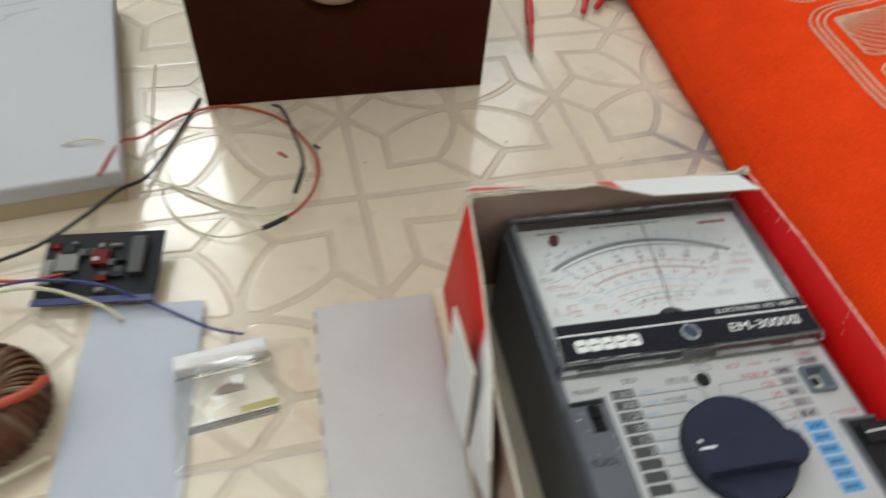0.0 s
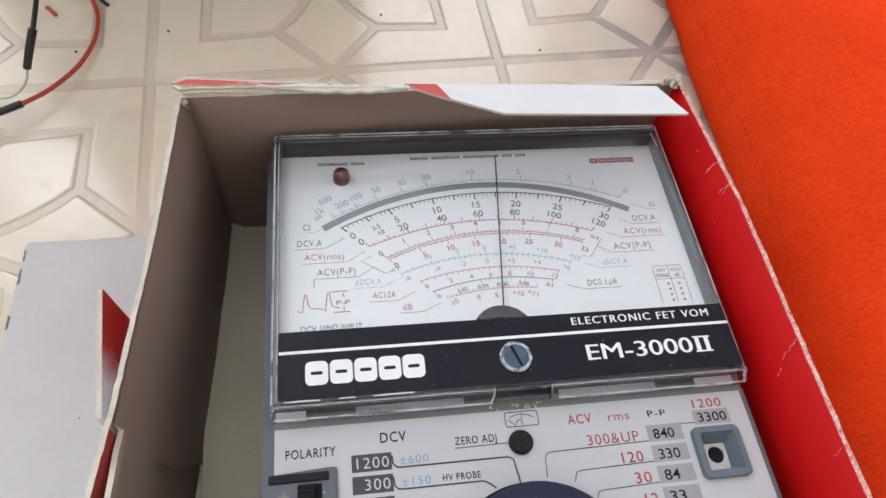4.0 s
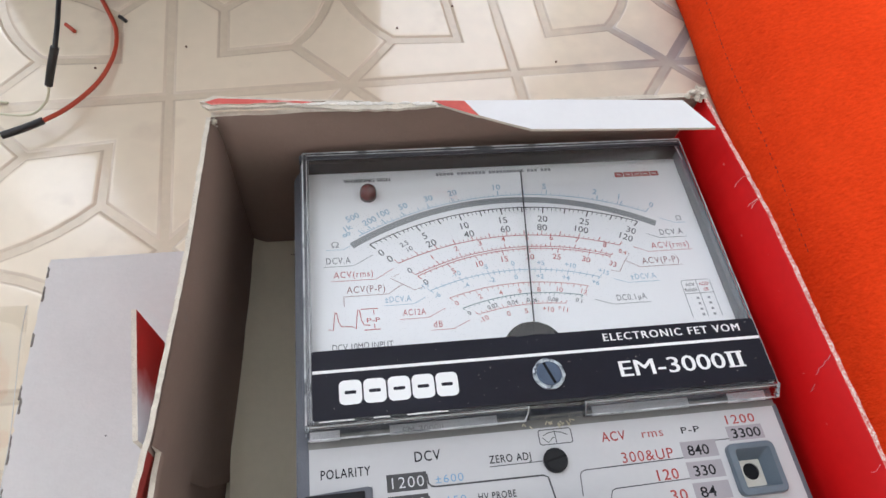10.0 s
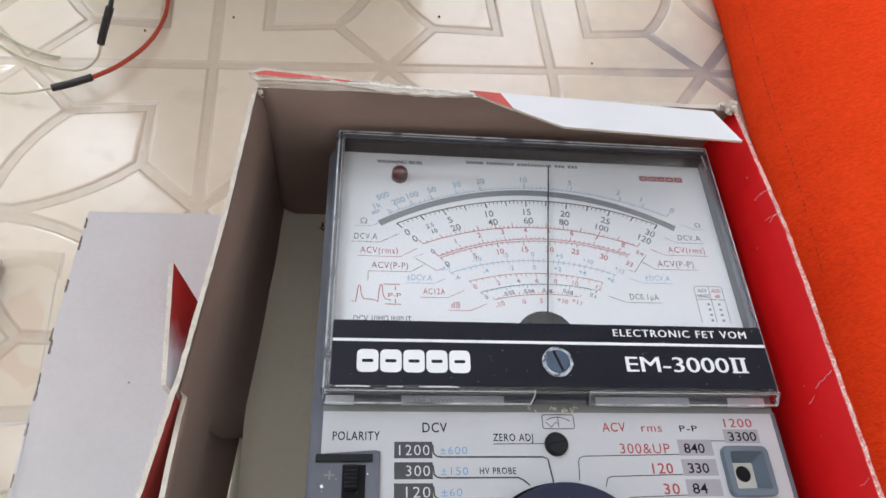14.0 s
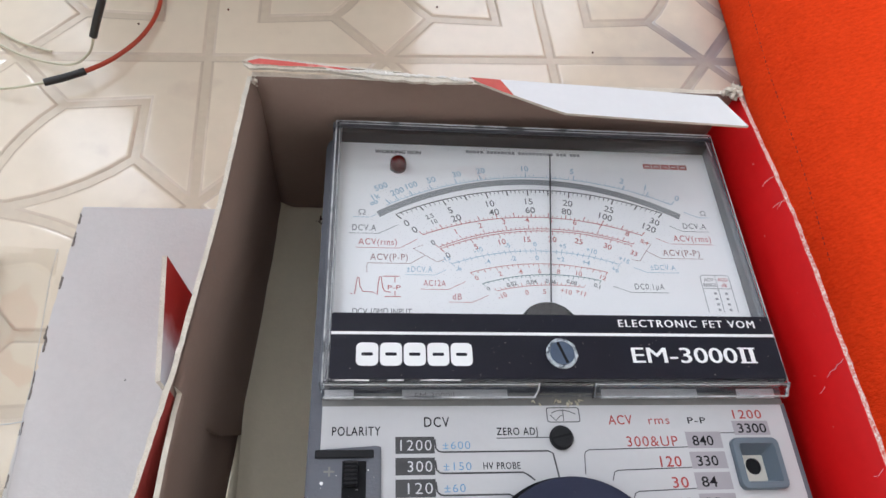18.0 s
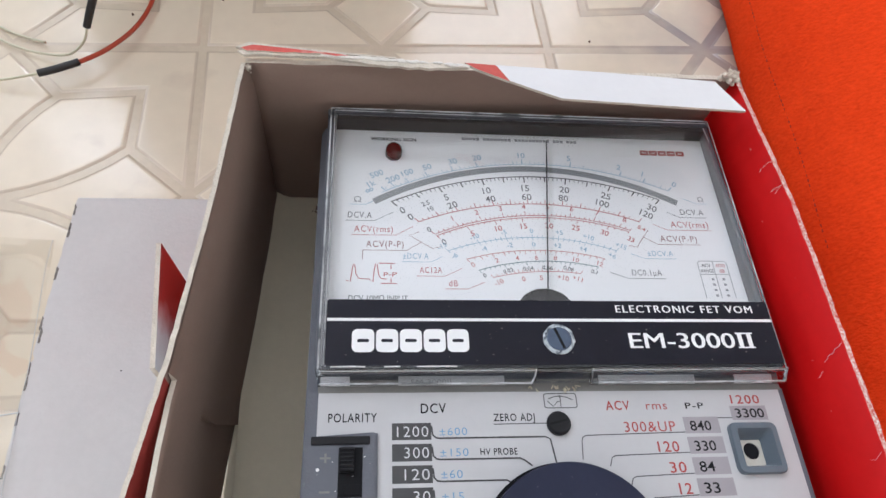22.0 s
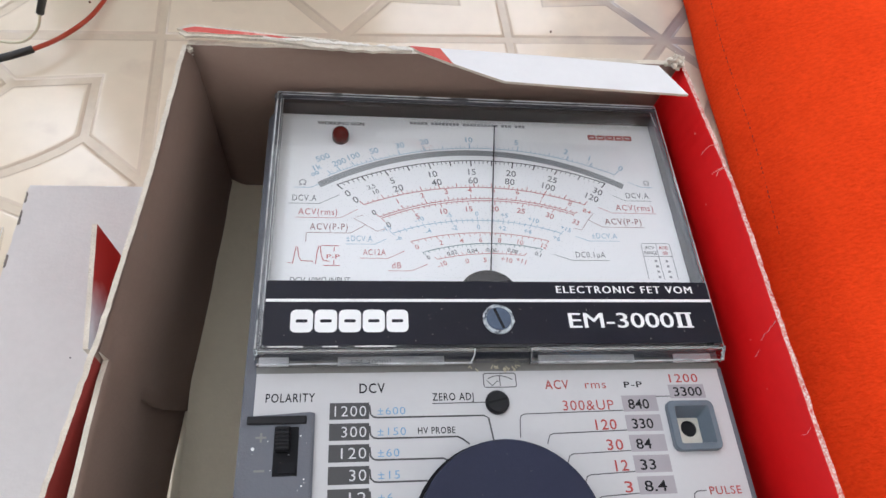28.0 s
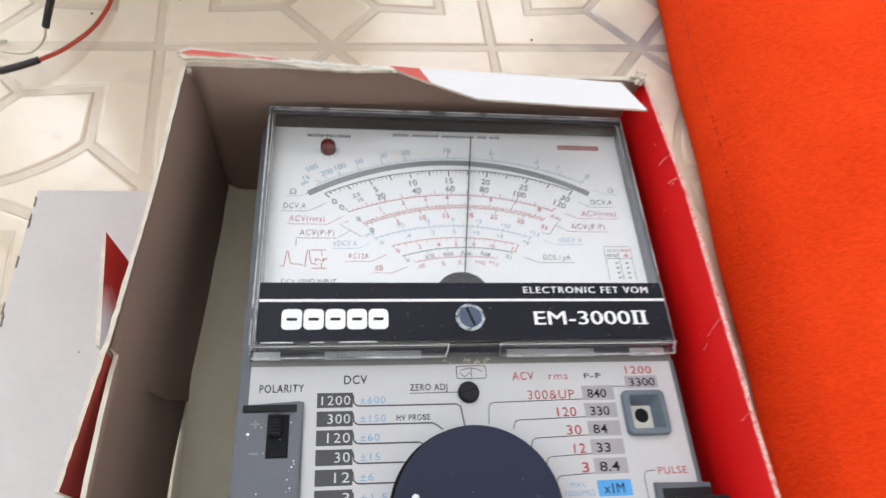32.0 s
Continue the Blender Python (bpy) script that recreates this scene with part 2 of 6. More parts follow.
RED = mat("red_print", (0.625, 0.0075, 0.0075), 0.42, vary=0.08, scale=30, bump=0.06, bump_scale=260, speck=((0.62, 0.25, 0.22), 260, 0.72, 0.78), spec=0.12)
RED_FADED = mat("faded_red_card", (0.62, 0.11, 0.09), 0.7, vary=0.14, scale=60, bump=0.2, bump_scale=700, wear=((0.78, 0.48, 0.42), 160, 0.58, 0.78))
RED_WORN = mat("worn_red_edge", (0.70, 0.27, 0.22), 0.8, vary=0.25, scale=100, bump=0.5, bump_scale=2400, speck=((0.86, 0.76, 0.70), 2100, 0.46, 0.62), wear=((0.60, 0.075, 0.06), 900, 0.54, 0.68))
# dull red card, darkened in colour for the shade between the plies
MAROON = mat("gap_shaded_red", (0.30, 0.042, 0.034), 0.7, vary=0.1, scale=50, bump=0.1, bump_scale=600, spec=0.15)
WHITE_PRINT = mat("white_print", (0.80, 0.79, 0.80), 0.5, vary=0.03, scale=40, bump=0.05, bump_scale=500)
CASE = mat("grey_case_plastic", (0.108, 0.115, 0.137), 0.42, vary=0.08, scale=40, bump=0.15, bump_scale=1500, speck=((0.42, 0.42, 0.42), 420, 0.74, 0.78))
CASE_DARK = mat("dark_case_plastic", (0.016, 0.016, 0.018), 0.5, vary=0.1, scale=60, bump=0.1, bump_scale=1500, spec=0.18)
JACKGREY = mat("blue_grey_plastic", (0.115, 0.145, 0.175), 0.4, vary=0.06, scale=60, bump=0.08, bump_scale=900)
PANEL = mat("silver_panel", (0.508, 0.506, 0.513), 0.45, vary=0.03, scale=40, bump=0.03, bump_scale=900)
PLATE = mat("white_scale_plate", (0.905, 0.90, 0.90), 0.55, vary=0.015, scale=30)
INK = mat("black_ink", (0.014, 0.014, 0.016), 0.7, vary=0.1, scale=200, spec=0.1)
INK_SOFT = mat("grey_ink", (0.085, 0.085, 0.09), 0.6, vary=0.1, scale=200)
INK_MID = mat("mid_grey_ink", (0.13, 0.13, 0.135), 0.6, vary=0.1, scale=200)
INK_BROWN = mat("brown_red_ink", (0.27, 0.10, 0.09), 0.6, vary=0.1, scale=200)
INK_RED = mat("red_ink", (0.48, 0.10, 0.10), 0.6, vary=0.1, scale=200)
INK_RED_DEEP = mat("deep_red_ink", (0.38, 0.052, 0.045), 0.6, vary=0.08, scale=200)
INK_PALE_RED = mat("pale_red_ink", (0.55, 0.20, 0.18), 0.6, vary=0.1, scale=200)
INK_BLUE = mat("pale_blue_ink", (0.33, 0.48, 0.59), 0.6, vary=0.1, scale=200)
INK_SKY = mat("sky_blue_ink", (0.15, 0.32, 0.52), 0.6, vary=0.1, scale=200)
INK_TEAL = mat("teal_ink", (0.07, 0.17, 0.17), 0.6, vary=0.1, scale=200)
BAND = mat("scale_band_grey", (0.26, 0.27, 0.28), 0.4, vary=0.06, scale=80)
CELL_BLACK = mat("dark_grey_print", (0.050, 0.050, 0.052), 0.5, vary=0.08, scale=150)
CELL_GREY = mat("mauve_grey_print", (0.34, 0.315, 0.335), 0.5, vary=0.05, scale=150)
CELL_BLUE = mat("blue_print", (0.075, 0.32, 0.68), 0.5, vary=0.05, scale=150)
CELL_LIGHT = mat("pale_cell_print", (0.58, 0.59, 0.60), 0.5, vary=0.02, scale=150)
STRIP = mat("black_strip", (0.009, 0.009, 0.017), 0.34, vary=0.15, scale=90, bump=0.05, bump_scale=900, speck=((0.32, 0.32, 0.33), 330, 0.75, 0.78), spec=0.21)
STRIP_WHITE = mat("strip_white_print", (0.86, 0.86, 0.86), 0.5, vary=0.02, scale=100)
KNOB = mat("knob_plastic", (0.019, 0.023, 0.049), 0.40, vary=0.1, scale=60, bump=0.06, bump_scale=1200, speck=((0.25, 0.26, 0.3), 300, 0.76, 0.79), spec=0.22)
CLEAR = glass("clear_acrylic", (0.985, 0.99, 0.99), 0.015)
FILM = film_material("clear_film")
LED_RED = mat("red_led_lens", (0.115, 0.003, 0.002), 0.08, vary=0.1, scale=300, spec=0.25)
RIM_DARK = mat("charcoal_inner_rim", (0.042, 0.040, 0.040), 0.5, vary=0.12, scale=60, bump=0.1, bump_scale=900)
LINT = mat("grey_lint", (0.52, 0.48, 0.36), 0.9, vary=0.1, scale=200)
STEEL = mat("nickel_plate", (0.56, 0.54, 0.48), 0.45, 0.3, vary=0.1, scale=120, bump=0.05, bump_scale=800)
SCREW_BLUE = mat("blue_grey_screw", (0.065, 0.095, 0.15), 0.42, 0.15, vary=0.25, scale=250, bump=0.2, bump_scale=900)
# broken pale tone for the glints painted on the cover's edges
EDGE_CLEAR = mat("clear_edge_glint", (0.60, 0.62, 0.64), 0.25, vary=0.45, scale=160, bump=0.5, bump_scale=900, wear=((0.16, 0.17, 0.18), 130, 0.52, 0.66))
CHIPPED = mat("scratched_clear_rim", (0.52, 0.57, 0.60), 0.4, vary=0.4, scale=500, bump=0.8, bump_scale=900, wear=((0.08, 0.1, 0.13), 420, 0.5, 0.6))
ORANGE = fabric("orange_suede_fabric", (0.98, 0.074, 0.011), (0.80, 0.047, 0.006))
ORANGE_SEAM = mat("seam_thread", (0.38, 0.022, 0.007), 0.9, vary=0.1, scale=200)
THREAD = mat("beige_thread", (0.64, 0.35, 0.235), 0.8, vary=0.15, scale=200)
BROWN = mat("dark_brown_veneer", (0.036, 0.0085, 0.0028), 0.65, vary=0.35, scale=10, bump=0.08, bump_scale=200, spec=0.08)
CONE = mat("beige_paper_cone", (0.40, 0.28, 0.17), 0.8, vary=0.08, scale=40)
WIRE_RED = mat("red_wire", (0.45, 0.060, 0.024), 0.42, vary=0.08, scale=100)
WIRE_BLACK = mat("black_wire", (0.014, 0.013, 0.013), 0.42, vary=0.1, scale=100)
WIRE_WHITE = mat("cream_wire", (0.62, 0.58, 0.42), 0.45, vary=0.08, scale=100)
WIRE_BLUE = mat("blue_wire", (0.03, 0.05, 0.19), 0.45, vary=0.08, scale=100)
PROBE_RED = mat("red_probe_plastic", (0.58, 0.02, 0.02), 0.35, vary=0.06, scale=60)
WHITE_FOAM = mat("white_case_plastic", (0.47, 0.47, 0.49), 0.5, vary=0.02, scale=12, bump=0.04, bump_scale=300)
SHADED_SIDE = mat("case_side_shade", (0.46, 0.38, 0.25), 0.7, vary=0.06, scale=20)
PAPER = mat("bluish_white_paper", (0.50, 0.53, 0.60), 0.6, vary=0.05, scale=14, bump=0.1, bump_scale=60)
PCB = mat("dark_circuit_board", (0.014, 0.014, 0.018), 0.45, vary=0.3, scale=90, bump=0.2, bump_scale=300, spec=0.15)
PCB_BLUE = mat("blue_board_edge", (0.05, 0.06, 0.18), 0.4, vary=0.2, scale=60)
GREY_CHIP = mat("grey_component", (0.20, 0.195, 0.185), 0.5, vary=0.15, scale=100)
COIL = mat("copper_winding", (0.12, 0.047, 0.020), 0.45, 0.2, vary=0.25, scale=80, bump=0.4, bump_scale=500)
TAPE = mat("brown_tape", (0.20, 0.125, 0.07), 0.5, vary=0.12, scale=40)
YELLOW = mat("yellow_label", (0.42, 0.36, 0.05), 0.5, vary=0.1, scale=80)
WALL = mat("wall_paint", (0.84, 0.83, 0.80), 0.9, vary=0.02, scale=3, bump=0.1, bump_scale=120)
WALL_TAN = mat("tan_wall_paint", (0.80, 0.77, 0.72), 0.9, vary=0.02, scale=3, bump=0.1, bump_scale=120)
CEIL = mat("ceiling_paint", (0.90, 0.89, 0.88), 0.9, vary=0.02, scale=3, bump=0.1, bump_scale=120)
FRAME = mat("window_frame_paint", (0.74, 0.74, 0.73), 0.4, vary=0.03, scale=20)
DAYPANE = glass("window_pane", (0.97, 0.98, 0.98), 0.0, 1.45)


# ---- mesh helpers; all lengths below are in millimetres ----
def part(name, bm, material, parent=None, label=""):
    """Links a bmesh as one mesh object under a thing or under a part."""
    me = bpy.data.meshes.new(name)
    bmesh.ops.recalc_face_normals(bm, faces=bm.faces)
    for v in bm.verts:
        v.co *= MM
    bm.to_mesh(me)
    bm.free()
    for m in material if isinstance(material, (list, tuple)) else (material,):
        me.materials.append(m)
    ob = new(name, me)
    ob.parent = parent
    if label:
        tagged(ob, label)
    return ob


def thing(name, place=(0, 0, 0), turn=(0, 0, 0), label="", category="", group="", kind=""):
    ob = new(name)
    ob.empty_display_size = 0.01
    ob.matrix_world = pose(place[0] * MM, place[1] * MM, place[2] * MM, *turn)
    return tagged(ob, label, category, group, kind)


def smooth(ob):
    for p in ob.data.polygons:
        p.use_smooth = True
    return ob


def box(bm, x0, x1, y0, y1, z0, z1, bevel=0.0, seg=2):
    q = bmesh.new()
    bmesh.ops.create_cube(q, size=1.0)
    for v in q.verts:
        v.co = Vector((x0 + (v.co.x + 0.5) * (x1 - x0), y0 + (v.co.y + 0.5) * (y1 - y0), z0 + (v.co.z + 0.5) * (z1 - z0)))
    if bevel:
        bmesh.ops.bevel(q, geom=q.edges[:], offset=bevel, segments=seg, affect="EDGES", profile=0.5)
    return absorb(bm, q)


def absorb(bm, q):
    """Moves the geometry of q into bm."""
    made = {}
    for v in q.verts:
        made[v] = bm.verts.new(v.co)
    for f in q.faces:
        try:
            nf = bm.faces.new([made[v] for v in f.verts])
            nf.material_index, nf.smooth = f.material_index, f.smooth
        except ValueError:
            pass
    q.free()
    return bm


def prism(bm, outline, z0, z1, bevel=0.0):
    """An upright prism over a flat outline; z may be a number or a function of x and y."""
    q = bmesh.new()
    za = z0 if callable(z0) else (lambda x, y: z0)
    zb = z1 if callable(z1) else (lambda x, y: z1)
    low = [q.verts.new((x, y, za(x, y))) for x, y in outline]
    top = [q.verts.new((x, y, zb(x, y))) for x, y in outline]
    q.faces.new(low[::-1])
    cap = q.faces.new(top)
    n = len(outline)
    for i in range(n):
        q.faces.new((low[i], low[(i + 1) % n], top[(i + 1) % n], top[i]))
    if bevel:
        bmesh.ops.bevel(q, geom=list(cap.edges), offset=bevel, segments=2, affect="EDGES")
    return absorb(bm, q)


def disc_outline(cx, cy, r, n=40, a0=0.0):
    return [(cx + r * math.cos(a0 + 2 * math.pi * i / n), cy + r * math.sin(a0 + 2 * math.pi * i / n)) for i in range(n)]


def round_rect(x0, x1, y0, y1, r, n=5):
    out = []
    for cx, cy, a in ((x1 - r, y1 - r, 0), (x0 + r, y1 - r, 90), (x0 + r, y0 + r, 180), (x1 - r, y0 + r, 270)):
        for i in range(n + 1):
            t = radians(a + 90 * i / n)
            out.append((cx + r * math.cos(t), cy + r * math.sin(t)))
    return out


def lathe(bm, profile, cx=0.0, cy=0.0, n=40):
    """A turned body: profile is a list of radius and height."""
    rings = []
    for r, z in profile:
        rings.append([bm.verts.new((cx + r * math.cos(2 * math.pi * i / n), cy + r * math.sin(2 * math.pi * i / n), z)) for i in range(n)])
    for a, b in zip(rings, rings[1:]):
        for i in range(n):
            bm.faces.new((a[i], a[(i + 1) % n], b[(i + 1) % n], b[i]))
    bm.faces.new(rings[0][::-1])
    bm.faces.new(rings[-1])
    return bm


def stroke(bm, pts, w, z0, z1):
    """A printed line of width w along points, z0 to z1 high."""
    n = len(pts)
    left, right = [], []
    for i, (x, y) in enumerate(pts):
        xa, ya = pts[max(i - 1, 0)]
        xb, yb = pts[min(i + 1, n - 1)]
        d = math.hypot(xb - xa, yb - ya) or 1.0
        nx, ny = -(yb - ya) / d * w / 2, (xb - xa) / d * w / 2
        left.append((x + nx, y + ny))
        right.append((x - nx, y - ny))
    lv = [bm.verts.new((x, y, z1)) for x, y in left]
    rv = [bm.verts.new((x, y, z1)) for x, y in right]
    for i in range(n - 1):
        bm.faces.new((rv[i], rv[i + 1], lv[i + 1], lv[i]))
    return bm


def tube(bm, pts, r, n=8, cap=True):
    """A round wire along 3D points, smoothed with a Catmull-Rom curve."""
    P = [Vector(p) for p in pts]
    fine = []
    for i in range(len(P) - 1):
        p0, p1, p2, p3 = P[max(i - 1, 0)], P[i], P[i + 1], P[min(i + 2, len(P) - 1)]
        for k in range(6):
            t = k / 6
            fine.append(0.5 * ((2 * p1) + (p2 - p0) * t + (2 * p0 - 5 * p1 + 4 * p2 - p3) * t * t + (3 * p1 - p0 - 3 * p2 + p3) * t ** 3))
    fine.append(P[-1])
    rings = []
    for i, p in enumerate(fine):
        d = (fine[min(i + 1, len(fine) - 1)] - fine[max(i - 1, 0)]).normalized()
        side = d.cross(Vector((0, 0, 1)))
        side = side.normalized() if side.length > 1e-4 else Vector((1, 0, 0))
        up = side.cross(d)
        rings.append([bm.verts.new(p + r * (math.cos(2 * math.pi * k / n) * side + math.sin(2 * math.pi * k / n) * up)) for k in range(n)])
    for a, b in zip(rings, rings[1:]):
        for k in range(n):
            f = bm.faces.new((a[k], a[(k + 1) % n], b[(k + 1) % n], b[k]))
            f.smooth = True
    if cap:
        bm.faces.new(rings[0][::-1])
        bm.faces.new(rings[-1])
    return bm


def sheet(bm, corners, thick):
    """A flat card through 3D corners with a thickness, laid to both sides of the plane."""
    c = [Vector(p) for p in corners]
    nrm = (c[1] - c[0]).cross(c[2] - c[0]).normalized() * thick / 2
    a = [bm.verts.new(p + nrm) for p in c]
    b = [bm.verts.new(p - nrm) for p in c]
    f1 = bm.faces.new(a)
    f2 = bm.faces.new(b[::-1])
    rim = [bm.faces.new((a[i], b[i], b[(i + 1) % len(c)], a[(i + 1) % len(c)])) for i in range(len(c))]
    return f1, f2, rim


def lettering(name, words, x0, x1, y0, h, z, material, parent, turn=0.0, bold=0.0, space=1.0):
    """Words in the built-in font, fitted between x0 and x1 (or as wide as they are, if x1 is None) with the foot at y0."""
    cu = bpy.data.curves.new(name, "FONT")
    cu.body, cu.resolution_u, cu.offset = words, 3, bold or (0.0 if set("MWmw&") & set(words) else 0.009)
    cu.space_character = space
    tmp = new("letters", cu)
    bpy.context.view_layer.update()
    me = bpy.data.meshes.new_from_object(tmp.evaluated_get(bpy.context.evaluated_depsgraph_get()))
    bpy.data.objects.remove(tmp)
    bpy.data.curves.remove(cu)
    co = np.empty(len(me.vertices) * 3)
    me.vertices.foreach_get("co", co)
    co = co.reshape(-1, 3)
    lo, hi = co.min(0), co.max(0)
    sy = h / 0.7
    sx = (x1 - x0) / (hi[0] - lo[0]) if x1 is not None else sy
    out = np.zeros_like(co)
    out[:, 0] = (co[:, 0] - (lo[0] if x1 is not None else (lo[0] + hi[0]) / 2)) * sx
    out[:, 1] = co[:, 1] * sy
    if turn:
        c, s = math.cos(radians(turn)), math.sin(radians(turn))
        out[:, 0], out[:, 1] = out[:, 0] * c - (out[:, 1] - h / 2) * s, out[:, 0] * s + (out[:, 1] - h / 2) * c + h / 2
    out += (x0, y0, z)
    me.vertices.foreach_set("co", (out * MM).ravel())
    me.update()
    me.materials.clear()
    me.materials.append(material)
    me.name = name
    ob = new(name, me)
    ob.parent = parent
    return ob


# ---- the room that closes the place ----
TOP = 2900


def room():
    def slab(name, x0, x1, y0, y1, z0, z1, material, label, category):
        bm = bmesh.new()
        box(bm, x0, x1, y0, y1, z0, z1)
        ob = part(name, bm, material)
        return tagged(ob, label, category, kind="structure")

    slab("wall_south", -1700, 1900, -1500, -1400, 0, TOP, WALL_TAN, "plain cream painted wall", "wall")
    slab("wall_east", 1900, 2000, -1500, 2100, 0, TOP, WALL, "plain off-white painted side wall", "wall")
    slab("ceiling", -1700, 2000, -1500, 2100, TOP, TOP + 100, CEIL, "plain white ceiling", "ceiling")
    x0, x1, z0, z1 = (WINDOW[k] * 1000 for k in ("x0", "x1", "z0", "z1"))
    bm = bmesh.new()
    u0, u1, u2, u3 = (SECOND[k] * 1000 for k in ("x0", "x1", "z0", "z1"))
    v0, v1 = TRANSOM["z0"] * 1000, TRANSOM["z1"] * 1000
    t0 = TRANSOM["x0"] * 1000
    t1 = TRANSOM["x1"] * 1000
    for a, b in ((-1700, t0), (x1, u0), (u1, 1900)):
        box(bm, a, b, 2000, 2100, 0, TOP)
    for a, b, low, high in ((t0, x0, 0, v0), (x0, x1, 0, z0), (x0, x1, z1, v0), (t0, t1, v1, TOP), (t1, x1, v0, TOP), (u0, u1, 0, u2), (u0, u1, u3, TOP)):
        box(bm, a, b, 2000, 2100, low, high)
    tagged(part("wall_north", bm, WALL), "off-white painted wall with windows", "wall", kind="structure")
    a0, a1, b0, b1 = (SIDE[k] * 1000 for k in ("y0", "y1", "z0", "z1"))
    bm = bmesh.new()
    box(bm, -1700, -1600, -1400, a0, 0, TOP)
    box(bm, -1700, -1600, a1, 2000, 0, TOP)
    box(bm, -1700, -1600, a0, a1, 0, b0)
    box(bm, -1700, -1600, a0, a1, b1, TOP)
    tagged(part("wall_west", bm, WALL), "off-white painted side wall with a window", "wall", kind="structure")
    fill_window("window_1", ((x0 + x1) / 2, 2050, z0), 0, (x1 - x0) / 2, z1 - z0)
    fill_window("window_3", ((u0 + u1) / 2, 2050, u2), 0, (u1 - u0) / 2, u3 - u2)
    fill_window("window_4", ((t0 + t1) / 2, 2050, v0), 0, (t1 - t0) / 2, v1 - v0)
    fill_window("window_2", (-1650, (a0 + a1) / 2, b0), 90, (a1 - a0) / 2, b1 - b0)


def fill_window(name, place, rz, hw, hh):
    win = thing(name, place, (0, 0, rz), "wide white window letting in daylight", "window", kind="structure")
    bm = bmesh.new()
    for a in ((-hw, -hw + 50, 0, hh), (hw - 50, hw, 0, hh), (-25, 25, 50, hh - 50)):
        box(bm, a[0], a[1], -25, 25, a[2], a[3], 3)
    box(bm, -hw + 50, hw - 50, -25, 25, 0, 50, 3)
    box(bm, -hw + 50, hw - 50, -25, 25, hh - 50, hh, 3)
    part("window_frame", bm, FRAME, win)
    for s in (-1, 1):
        bm = bmesh.new()
        box(bm, min(s * 25, s * (hw - 50)), max(s * 25, s * (hw - 50)), -3, 3, 50, hh - 50)
        pane = part("pane", bm, DAYPANE, win)
        pane.visible_shadow = False


room()

# ---- floor sheet: grooves below, raised pads laid on it at the end of the file ----
TILE, TILE_TURN, TILE_AT = 162.0, 3.6, (-123.3, 173.6)
bm = bmesh.new()
box(bm, -1600, 1900, -1400, 2000, -20, -0.6)
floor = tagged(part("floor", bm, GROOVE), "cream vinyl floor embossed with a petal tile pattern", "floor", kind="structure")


# ---- the instrument's cardboard box, open, with its flaps ----
def board_wall(name, base, top, out, thick, mats, parent, label="", rough_rim=0.5, steps=30, seed=1):
    """A standing card wall: inner face along base and top lines, thickness to the outer side; faces 0 inside, 1 outside, 2 rim."""
    bm = bmesh.new()
    r = random.Random(seed)
    rows = []
    for i in range(steps + 1):
        t = i / steps

        def along(line):
            k = min(int(t * (len(line) - 1)), len(line) - 2)
            u = t * (len(line) - 1) - k
            return Vector(line[k]).lerp(Vector(line[k + 1]), u)

        b, tp = along(base), along(top)
        tp.z += rough_rim * (r.random() - 0.5)
        o = Vector(out) * (thick * (1 + 0.25 * (r.random() - 0.5)))
        mid = b.lerp(tp, 0.6) + Vector(out) * 0.8 * math.sin(math.pi * t)
        rows.append([bm.verts.new(p) for p in (b, mid, tp, tp + o, mid + o, b + o)])
    for p, q in zip(rows, rows[1:]):
        for k, m in ((0, 0), (1, 0), (2, 2), (3, 1), (4, 1)):
            f = bm.faces.new((p[k], q[k], q[k + 1], p[k + 1]))
            f.material_index, f.smooth = m, m != 2
    for row, flip in ((rows[0], False), (rows[-1], True)):
        f = bm.faces.new(row[::-1] if flip else row)
        f.material_index = 2
    return part(name, bm, mats, parent, label)


carton = thing("instrument_box", (0, 0, 0), (0, 0, 0), "open worn red cardboard box with a grey inside, holding the meter", "box")
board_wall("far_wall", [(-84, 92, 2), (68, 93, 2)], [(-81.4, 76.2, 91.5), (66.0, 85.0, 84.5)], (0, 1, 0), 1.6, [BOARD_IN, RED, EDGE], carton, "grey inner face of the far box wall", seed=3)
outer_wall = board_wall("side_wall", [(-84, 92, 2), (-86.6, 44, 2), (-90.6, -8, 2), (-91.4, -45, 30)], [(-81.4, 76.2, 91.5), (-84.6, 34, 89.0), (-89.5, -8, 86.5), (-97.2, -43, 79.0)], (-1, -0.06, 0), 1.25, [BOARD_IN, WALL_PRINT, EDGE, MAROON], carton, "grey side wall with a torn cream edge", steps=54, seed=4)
# upper inner face in the gap takes the darkened red, shade put into colour
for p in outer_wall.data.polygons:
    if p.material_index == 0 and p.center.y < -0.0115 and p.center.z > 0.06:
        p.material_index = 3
board_wall("side_wall", [(68, 93, 2), (69.5, 20, 2), (72, -118, 2)], [(66.5, 86.5, 84.5), (70.6, 40, 85.2), (72.0, -20, 85.5), (75.5, -118, 85)], (1, 0.02, 0), 1.3, [RED, RED, RED_WORN], carton, "glossy red side wall with a worn whitish rim", rough_rim=0.3, steps=90, seed=6)
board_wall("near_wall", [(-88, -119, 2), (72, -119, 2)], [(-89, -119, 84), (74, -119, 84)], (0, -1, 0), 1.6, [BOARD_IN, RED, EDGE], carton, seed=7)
bm = bmesh.new()
box(bm, -91, 75, -120, 94, 0.1, 1.6, 0.3)
part("bottom", bm, OLIVE, carton, "olive-grey board bottom of the box")
